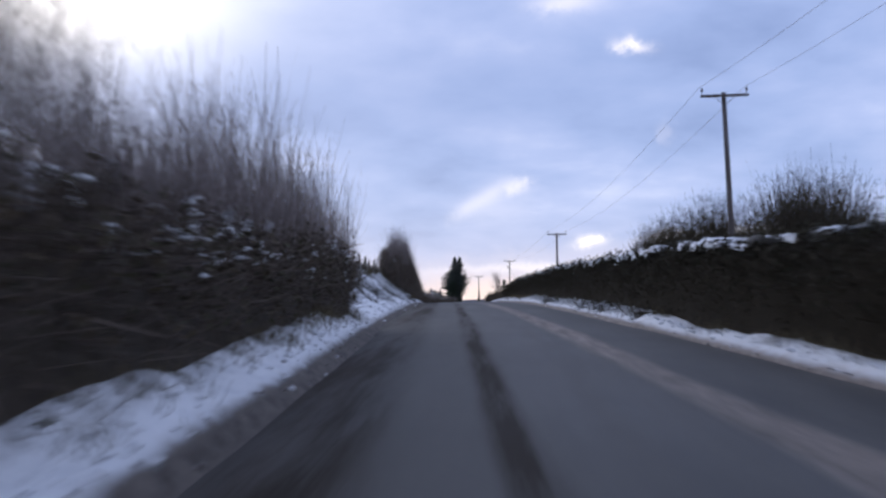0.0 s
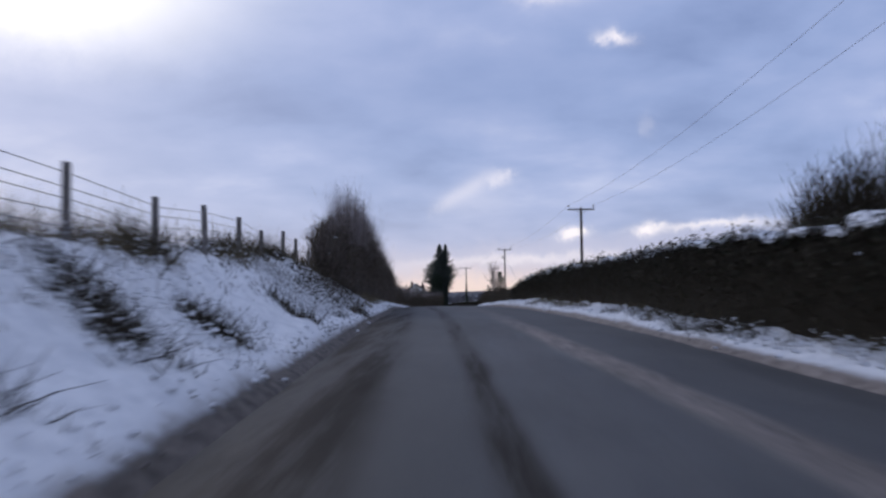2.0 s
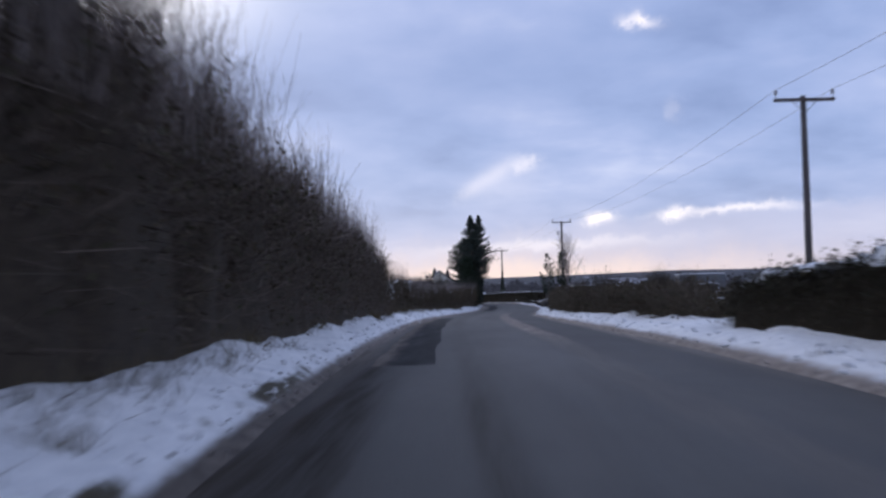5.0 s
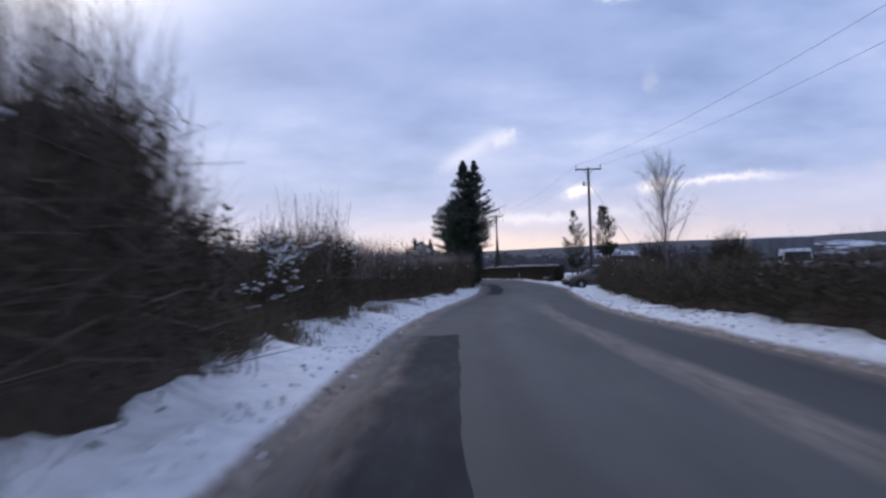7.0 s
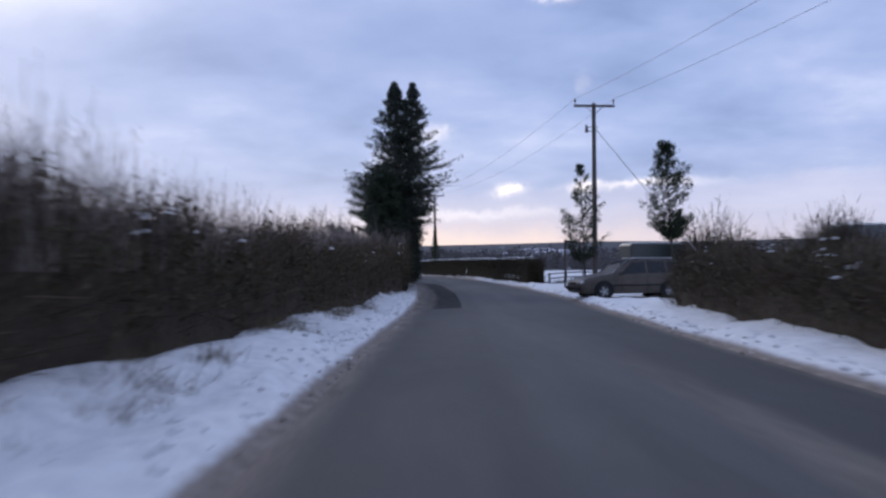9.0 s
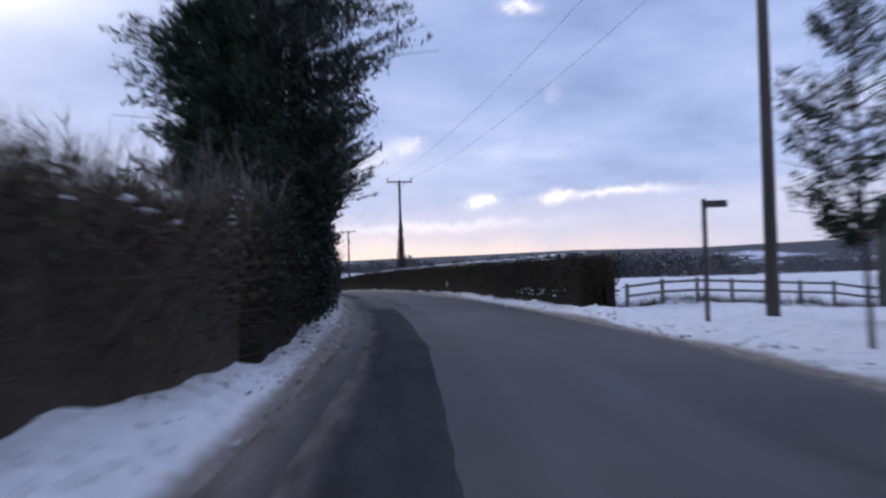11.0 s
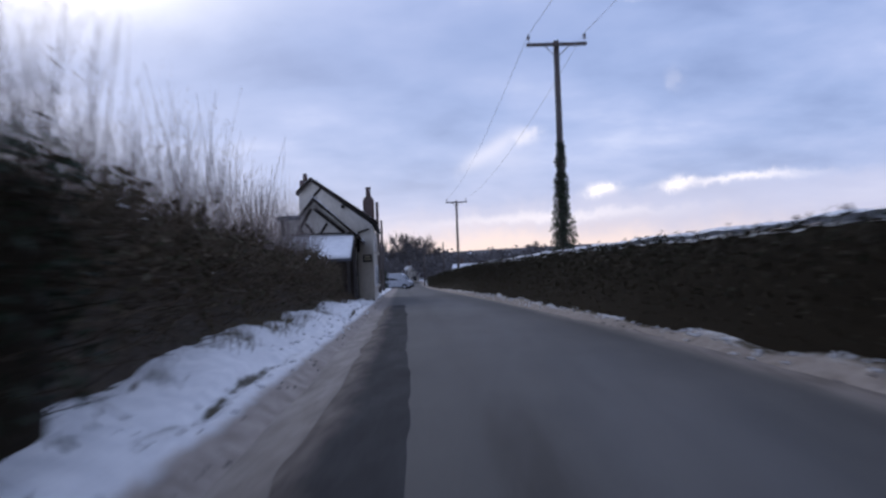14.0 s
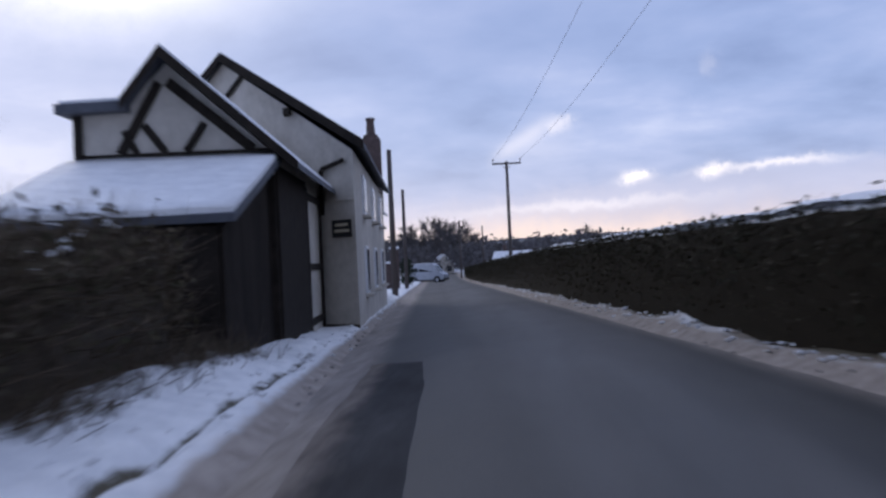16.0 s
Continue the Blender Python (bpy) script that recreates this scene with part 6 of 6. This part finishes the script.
def lorry():
    root = thing("lorry", (19.9, 187.3, float(ground_height(187.3, 22.8))), "white lorry cab facing the road in a yard", "lorry", "parked vehicles", -95)
    bm = bmesh.new()
    shell(bm, [(-1.0, 0.6), (1.0, 0.6), (1.1, 1.1), (1.05, 1.75), (0.82, 2.68), (0.6, 2.82), (-1.0, 2.82)], 1.12, 0.1, 1.8, 0.08)
    part("cab", bm, M_WHITE, root, "white cab")
    bm = bmesh.new()
    slab(bm, (1.06, -1.0, 1.85), (1.06, 1.0, 1.85), (0.88, 0.96, 2.58), (0.88, -0.96, 2.58), 0.02)
    part("windscreen", bm, M_GLASS, root, "dark windscreen")
    bm = bmesh.new()
    box(bm, 1.10, 0, 1.25, 0.05, 1.5, 0.34, 0.02)
    part("grille", bm, M_TYRE, root, "dark grille")
    for s in (-1, 1):
        bm = bmesh.new()
        box(bm, 1.09, s * 0.88, 1.02, 0.06, 0.3, 0.18, 0.03)
        part("headlight", bm, M_LAMP, root, "clear headlight")
        bm = bmesh.new()
        box(bm, 0.95, s * 1.26, 2.1, 0.1, 0.2, 0.42, 0.03)
        part("wing_mirror", bm, M_TYRE, root, "dark mirror")
    bm = bmesh.new()
    box(bm, 1.08, 0, 0.75, 0.12, 2.2, 0.4, 0.05)
    part("bumper", bm, M_TYRE, root, "dark bumper")
    bm = bmesh.new()
    box(bm, -3.6, 0, 0.95, 5.4, 2.2, 0.25, 0.03)
    part("flatbed", bm, M_TIMBER, root, "dark flat bed")
    for x in (0.0, -4.6):
        for s in (-1, 1):
            bm = bmesh.new()
            rod(bm, (x, s * 0.85, 0.5), (x, s * 1.18, 0.5), 0.5, sides=20)
            wheel = part("wheel", bm, M_TYRE, root, "black tyre")
            bm = bmesh.new()
            rod(bm, (x, s * 1.1, 0.5), (x, s * 1.2, 0.5), 0.28, 0.22, 14)
            part("rim", bm, M_RIM, wheel)


def container(x, y, turn, sx, sz):
    u = x - lane_x(y)
    root = thing("container", (x, y, float(ground_height(y, u))), "grey metal storage cabin with a snowy roof in the yard", "container", turn=turn)
    bm = bmesh.new()
    box(bm, 0, 0, sz / 2 + 0.1, sx, 2.4, sz, 0.02)
    part("body", bm, M_BOX, root, "ribbed grey sheet metal")
    bm = bmesh.new()
    box(bm, 0, -1.222, sz * 0.27 + 0.1, sx - 0.06, 0.036, sz * 0.5, 0.01)
    part("lower_panel", bm, M_PALE_PANEL, root, "pale lower panel")
    bm = bmesh.new()
    box(bm, 0, -1.25, sz * 0.53 + 0.1, sx, 0.08, 0.10, 0.015)
    part("rail", bm, M_TIMBER, root, "dark rail")
    k = int(sx / 0.6)
    for i in range(k):
        bm = bmesh.new()
        box(bm, -sx / 2 + 0.35 + i * 0.6, -1.225, sz * 0.77 + 0.1, 0.14, 0.05, sz * 0.42)
        part("rib", bm, M_BOX, root)
    bm = bmesh.new()
    box(bm, 0, 0, sz + 0.15, sx + 0.05, 2.45, 0.1, 0.03)
    part("roof_snow", bm, M_SNOW, root, "layer of snow")


lorry()
container(20.05, 191.9, 0, 5.0, 3.65)

# ---- gates, posts and fences ----


M_GATE = surface("grey_gate_wood", (0.055, 0.05, 0.046), (0.17, 0.155, 0.145), 6.0, 0.9, 0.4, 30.0)


def field_gate(ya, yb, u, label):
    """A five-barred wooden gate along the road."""
    a, b = place(ya, u), place(yb, u)
    root = thing("field_gate", a, label, "gate")
    d = b - a
    for t in (0.0, 1.0):
        bm = bmesh.new()
        p = d * t
        box(bm, p.x, p.y, p.z + 0.4, 0.11, 0.11, 1.4, 0.015)
        part("gatepost", bm, M_GATE, root)
    for k in range(5):
        bm = bmesh.new()
        z = 0.25 + 0.22 * k
        rod(bm, (0, 0.05, z), (d.x, d.y - 0.05, d.z + z), 0.026, sides=6)
        part("bar", bm, M_GATE, root)
    bm = bmesh.new()
    rod(bm, (0.03, 0.1, 0.25), (d.x + 0.03, d.y - 0.1, d.z + 1.1), 0.024, sides=6)
    part("brace", bm, M_GATE, root)


field_gate(132.9, 137.0, -4.3, "weathered five-bar field gate in a hedge gap")
field_gate(119.8, 124.0, -3.9, "weathered five-bar field gate beside the thicket")


def rail_fence():
    a = place(198.2, 6.2)
    root = thing("rail_fence", a, "weathered post and rail fence across a snowy field", "fence")
    posts = []
    for i in range(20):
        p = place(198.2 + 0.06 * i, 6.2 + 1.0 * i) - a
        bm = bmesh.new()
        box(bm, p.x, p.y, p.z + 0.2, 0.09, 0.09, 1.0, 0.01)
        part("post", bm, M_POST, root)
        posts.append(p)
    for p, q in zip(posts, posts[1:]):
        for z in (0.36, 0.62):
            bm = bmesh.new()
            rod(bm, p + Vector((0, -0.06, z)), q + Vector((0, -0.06, z)), 0.035, sides=6)
            part("rail", bm, M_POST, root)


rail_fence()


def sign_post():
    root = thing("sign_post", place(190.5, 5.85), "plain dark post with a short arm at the verge", "post")
    bm = bmesh.new()
    rod(bm, (0, 0, -0.3), (0, 0, 2.45), 0.05, sides=8)
    part("post", bm, M_POLE, root)
    bm = bmesh.new()
    box(bm, 0.22, 0, 2.35, 0.5, 0.04, 0.14, 0.01)
    part("arm", bm, M_POLE, root)


sign_post()


def gate_notice():
    """A small pale notice on a stake at the hedge's end."""
    root = thing("notice_board", (-8.6, 136.6, float(ground_height(136.6, -3.45))), "small pale notice on a wooden stake by the field gate", "sign")
    bm = bmesh.new()
    box(bm, 0, 0.03, 0.2, 0.06, 0.05, 1.1, 0.01)
    part("stake", bm, M_GATE, root)
    bm = bmesh.new()
    box(bm, 0, 0, 0.62, 0.15, 0.018, 0.24, 0.004)
    board = part("board", bm, M_RENDER, root, "pale board")
    for dz in (0.05, -0.01, -0.06):
        bm = bmesh.new()
        box(bm, 0, -0.011, 0.62 + dz, 0.10, 0.004, 0.02)
        part("lettering", bm, M_SIGN, board)


gate_notice()


def plain_pole(x, y, top):
    u = x - lane_x(y)
    base = float(ground_height(y, u))
    root = thing("telegraph_pole", (x, y, base), "plain dark wooden pole beyond the cottage", "telegraph pole", "plain poles in the village")
    bm = bmesh.new()
    rod(bm, (0, 0, -0.5), (0, 0, top - base), 0.16, 0.11, 10)
    part("post", bm, M_POLE, root, smooth_shade=True)


for x, y, top in ((-12.97, 298.4, 7.86), (-15.55, 324.0, 7.65), (-16.5, 397, 7.7), (-14.2, 418, 7.4)):
    plain_pole(x, y, top)


def gate_wall():
    """Low brick wall and pillar past the cottage, with snow on top."""
    root = thing("garden_wall", (-15.55, 316.4, float(ground_height(316.4, -2.9))), "brown brick garden wall with snow on its coping", "wall", turn=6.0)
    bm = bmesh.new()
    box(bm, -2.2, 0, 0.75, 4.4, 0.35, 1.7, 0.02)
    part("wall", bm, M_BRICK, root)
    bm = bmesh.new()
    box(bm, 0.2, 0, 1.05, 0.55, 0.55, 3.0, 0.02)
    part("pillar", bm, M_BRICK, root)
    for cx, w, z, t in ((-2.2, 4.4, 1.67, 0.45), (0.2, 0.66, 2.62, 0.66)):
        bm = bmesh.new()
        box(bm, cx, 0, z, w, t, 0.16, 0.06)
        part("snow_cap", bm, M_SNOW, root, "cap of snow")


gate_wall()
evergreen(16, -16.65, 333.0, float(ground_height(333.0, -2.2)), 2.2, ((0.05, 0.7), (0.4, 0.85), (0.8, 0.7), (1.0, 0.15)), "dark evergreen shrub at the roadside past the wall", ((0.0, 0.0, 1.0),), 160, 60, (0.04, 0.09), "evergreen_shrub")

# ---- the village and woods beyond ----


def far_house(x, y, turn, sx, sy, eave, ridge, label):
    u = x - lane_x(y)
    root = thing("house", (x, y, float(ground_height(y, u)) - 0.3), label, "house", "houses of the village", turn)
    bm = bmesh.new()
    prism(bm, [(-sx / 2, 0), (sx / 2, 0), (sx / 2, eave), (0, ridge), (-sx / 2, eave)], sy)
    part("wall", bm, M_RENDER, root, "pale rendered wall")
    for s in (-1, 1):
        bm = bmesh.new()
        slab(bm, (0, -0.3, ridge + 0.2), (s * (sx / 2 + 0.3), -0.3, eave), (s * (sx / 2 + 0.3), sy + 0.3, eave), (0, sy + 0.3, ridge + 0.2), 0.2)
        part("roof", bm, M_SNOW, root, "roof under snow")
    bm = bmesh.new()
    box(bm, 0.3, sy * 0.75, ridge + 0.5, 0.6, 0.6, 1.4, 0.03)
    part("chimney", bm, M_BRICK, root)
    for wx in (-sx / 4, sx / 4):
        bm = bmesh.new()
        box(bm, wx, -0.03, eave * 0.6, 0.9, 0.1, 1.1, 0.01)
        win = part("window", bm, M_GLASS, root, "dark window")


far_house(-6.2, 417, 80, 4.5, 6, 1.9, 3.5, "low pale house with a snow-covered roof")
far_house(-1.0, 428, 95, 6, 11, 1.7, 3.1, "low pale house with a broad snowy roof")
far_house(-23.0, 445, 12, 3.6, 7, 2.2, 3.9, "small pale gabled house far down the road")


def wood_belt(seed, label, pts, n, size, k=26, leaf=(0.10, 0.20)):
    """A far wood as one object: many small clumps over a strip, distance haze in their colour."""
    rng = np.random.RandomState(seed)
    t = rng.rand(n)
    at, xs, ys = zip(*pts)
    x, y = np.interp(t, at, xs) + rng.normal(size=n) * 7, np.interp(t, at, ys) + rng.normal(size=n) * 14
    g = ground_height(y, x - lane(y)[0])
    h = size * (0.45 + 0.75 * rng.rand(n)) * (1 + 0.3 * bumps(x, y, 45))
    a = rng.rand(n, k) * 2 * np.pi
    r = h[:, None] * 0.34 * np.sqrt(rng.rand(n, k))
    z = h[:, None] * (0.15 + 0.85 * rng.rand(n, k) ** 0.7) * (1 - 0.25 * (r / (h[:, None] * 0.34)) ** 2)
    c = np.stack([x[:, None] + r * np.cos(a), y[:, None] + r * np.sin(a), g[:, None] + z], -1).reshape(-1, 3)
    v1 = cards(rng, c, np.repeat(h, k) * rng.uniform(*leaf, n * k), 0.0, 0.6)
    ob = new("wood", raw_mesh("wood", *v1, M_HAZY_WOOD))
    tagged(ob, label, "wood", kind="stuff")


wood_belt(61, "dark bare wood on the rise beyond the village", ((0, -330, 560), (0.4, -60, 620), (0.7, 160, 640), (1, 520, 560)), 1900, 11.0, 60, (0.035, 0.075))
wood_belt(62, "dark hedgerow trees across the far fields", ((0, 60, 380), (0.5, 180, 420), (1, 420, 360)), 520, 4.0, 90, (0.03, 0.06))
wood_belt(63, "dark trees and shrubs round the village", ((0, -70, 400), (0.5, -34, 455), (1, 60, 475)), 620, 5.6, 70, (0.035, 0.075))
# these trees share the wood colour with painted haze
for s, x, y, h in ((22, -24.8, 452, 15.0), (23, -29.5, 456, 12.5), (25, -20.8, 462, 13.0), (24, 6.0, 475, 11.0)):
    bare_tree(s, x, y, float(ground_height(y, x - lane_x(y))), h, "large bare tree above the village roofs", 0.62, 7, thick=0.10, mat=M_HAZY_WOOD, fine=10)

# ---- small growth along the verges ----


def tufts(seed, name, label, y0, y1, u0, u1, n, h, mat, width=(0.004, 0.010), blades=14, clump=0.10, lay=0.5, full=False):
    """Many small tufts of dead grass or bramble, too many to count."""
    rng = np.random.RandomState(seed)
    y, u = rng.uniform(y0, y1, n), rng.uniform(u0, u1, n)
    keep = bumps(u * 2 + seed, y, 2.2) + 0.5 * bumps(u * 3, y, 0.7) > 0.0
    if not full:
        y, u = y[keep], u[keep]
    k = np.repeat(np.arange(len(y)), blades)
    yy, uu = y[k] + rng.normal(size=len(k)) * clump, u[k] + rng.normal(size=len(k)) * clump
    x, _ = lane(yy)
    b = np.stack([x + uu, yy, ground_height(yy, uu) - 0.02], -1)
    way = rng.normal(size=(len(k), 3)) * lay + [0, 0, 1]
    way[:, 2] = np.abs(way[:, 2]) + 0.1
    ob = new(name, raw_mesh(name, *strands(rng, b, way, rng.uniform(*h, len(k)), rng.uniform(*width, len(k)), 1 if mat == M_GRASS else 2, 0.3), mat))
    return tagged(ob, label, "grass", kind="stuff")


tufts(71, "dead_grass", "dead grass at the foot of the hedge", -13, 26, -2.75, -2.1, 900, (0.06, 0.28), M_GRASS)
tufts(72, "dead_grass", "dead grass along the fence", 24, 68, -5.2, -3.9, 1500, (0.12, 0.5), M_GRASS)
tufts(89, "bramble", "dark brambles along the fence", 36, 69, -5.0, -4.0, 420, (0.2, 0.6), M_TWIG_DARK, (0.010, 0.022), 22, 0.18, 0.7)
tufts(100, "bramble", "dark brambles at the end of the tall hedge", 65, 70.5, -3.9, -2.9, 170, (0.12, 0.4), M_TWIG_DARK, (0.010, 0.022), 22, 0.16, 0.7, True)
tufts(101, "bramble", "dry brambles at the foot of the garden hedge", 255, 262.5, -3.0, -2.4, 90, (0.12, 0.4), M_TWIG, (0.008, 0.016), 20, 0.14, 0.7, True)
tufts(102, "dead_grass", "small dark stems sticking out of the snowy bank", 25, 67, -4.1, -2.0, 900, (0.03, 0.13), M_TWIG_DARK, (0.006, 0.014), 7, 0.07, 0.6)
tufts(73, "bramble", "dark brambles poking through the snowy bank", 53, 66, -3.9, -2.3, 125, (0.12, 0.45), M_TWIG, (0.008, 0.018), 22, 0.16, 0.8)
tufts(74, "dead_grass", "dead grass at the hedge foot", 66, 120, -2.85, -2.2, 900, (0.06, 0.3), M_GRASS)
tufts(75, "dead_grass", "dead grass at the hedge foot", 119, 262, -3.1, -2.3, 2000, (0.06, 0.26), M_GRASS)
tufts(76, "dead_grass", "dead grass at the hedge foot", -13, 90, 4.9, 5.6, 1500, (0.06, 0.25), M_GRASS)
tufts(77, "dead_grass", "dead grass and bramble on the verge", 92, 170, 6.0, 6.9, 1300, (0.06, 0.3), M_GRASS)
tufts(78, "dead_grass", "dead grass at the hedge foot", 197, 300, 4.6, 5.2, 1000, (0.05, 0.2), M_GRASS)
tufts(105, "bramble", "brown brambles and dead stems by the field gate", 118.2, 124.6, -3.9, -2.7, 260, (0.15, 0.55), M_TWIG, (0.009, 0.018), 24, 0.18, 0.8, True)
for s, y, u, w, n in ((79, 39.8, -2.75, 0.45, 13), (91, 40.3, -3.15, 0.45, 14), (96, 40.9, -3.6, 0.45, 13), (92, 43.6, -2.85, 0.36, 24), (93, 36.5, -2.9, 0.5, 9), (94, 50.5, -2.7, 0.6, 16), (97, 56.5, -2.95, 0.7, 26), (98, 59.5, -3.1, 0.9, 42), (99, 62.5, -2.8, 0.9, 55)):
    tufts(s, "bramble", "dark bramble stems sticking out of the snowy bank", y - w, y + w, u - w * 0.8, u + w * 0.8, n, (0.10, 0.40), M_TWIG_DARK, (0.009, 0.020), 26, 0.14, 0.9, True)
tufts(90, "dead_grass", "dark dead grass under the rail fence", 198.0, 199.6, 6.2, 24.0, 420, (0.08, 0.28), M_TWIG_DARK, (0.008, 0.016), 16, 0.14, 0.5, True)
tufts(80, "bramble", "dark snow-dusted brambles at the hedge foot", 26, 60, 4.85, 5.4, 700, (0.08, 0.26), M_TWIG_DARK, (0.008, 0.016), 20, 0.14, 0.8)


def clods(seed, label, y0, y1, u_of, n, size, mat):
    """Lumps of ploughed snow and slush along the tarmac's edge."""
    rng = np.random.RandomState(seed)
    y = rng.uniform(y0, y1, n)
    u = u_of(y) + rng.normal(size=n) * 0.16
    x, _ = lane(y)
    c = np.stack([x + u, y, ground_height(y, u) + 0.01], -1)
    tagged(new("snow_clod", raw_mesh("snow_clod", *blobs(rng, c, rng.uniform(*size, n), 0.55), mat, True)), label, "snow", kind="stuff")


def snow_in_growth(seed, label, y0, y1, u0, u1, n, lift):
    """Lumps of snow caught in low growth."""
    rng = np.random.RandomState(seed)
    y, u = rng.uniform(y0, y1, n), rng.uniform(u0, u1, n)
    c = np.stack([lane(y)[0] + u, y, ground_height(y, u) + rng.uniform(0.0, lift, n)], -1)
    tagged(new("caught_snow", raw_mesh("caught_snow", *blobs(rng, c, rng.uniform(0.012, 0.055, n), 0.45), M_SNOW, True)), label, "snow", kind="stuff")


snow_in_growth(85, "snow caught in the brambles on the bank", 52, 69, -4.0, -2.3, 3200, 0.24)
snow_in_growth(88, "snow caught in brambles on the bank", 38.8, 45.5, -3.9, -2.3, 500, 0.2)
snow_in_growth(86, "snow caught in the brambles at the hedge foot", 26, 60, 4.85, 5.4, 800, 0.16)
snow_in_growth(87, "snow caught in the growth along the fence", 25, 68, -5.2, -4.0, 900, 0.25)
def snow_on_face(seed, label, y0, y1, u, z0, z1, n):
    """Snow caught on the face of the hedge, well above the ground."""
    rng = np.random.RandomState(seed)
    y = rng.uniform(y0, y1, n)
    uu = u + rng.normal(size=n) * 0.02
    c = np.stack([lane(y)[0] + uu, y, lane(y)[1] + rng.uniform(z0, z1, n)], -1)
    tagged(new("caught_snow", raw_mesh("caught_snow", *blobs(rng, c, rng.uniform(0.02, 0.055, n), 0.5), M_SNOW, True)), label, "snow", kind="stuff")


snow_on_face(103, "snow caught low in the clipped hedge", 200.0, 208.5, 4.82, 0.44, 0.66, 28)
snow_on_face(104, "snow caught low in the clipped hedge", 224.6, 225.3, 4.40, 0.50, 0.85, 14)
M_SLUSH = surface("brown_slush", (0.10, 0.085, 0.072), (0.30, 0.27, 0.25), 6.0, 0.7, 0.5, 20.0)
clods(81, "lumps of ploughed snow along the verge", -12, 300, lambda y: edge(y, -1) - 0.45, 1500, (0.015, 0.06), M_SNOW)
clods(82, "lumps of brown slush at the edge of the tarmac", -12, 300, lambda y: edge(y, -1) - 0.05, 700, (0.01, 0.035), M_SLUSH)
clods(83, "lumps of ploughed snow along the verge", -12, 300, lambda y: edge(y, 1) + 0.45, 1500, (0.015, 0.06), M_SNOW)
clods(84, "lumps of brown slush at the edge of the tarmac", -12, 300, lambda y: edge(y, 1) + 0.05, 700, (0.01, 0.035), M_SLUSH)
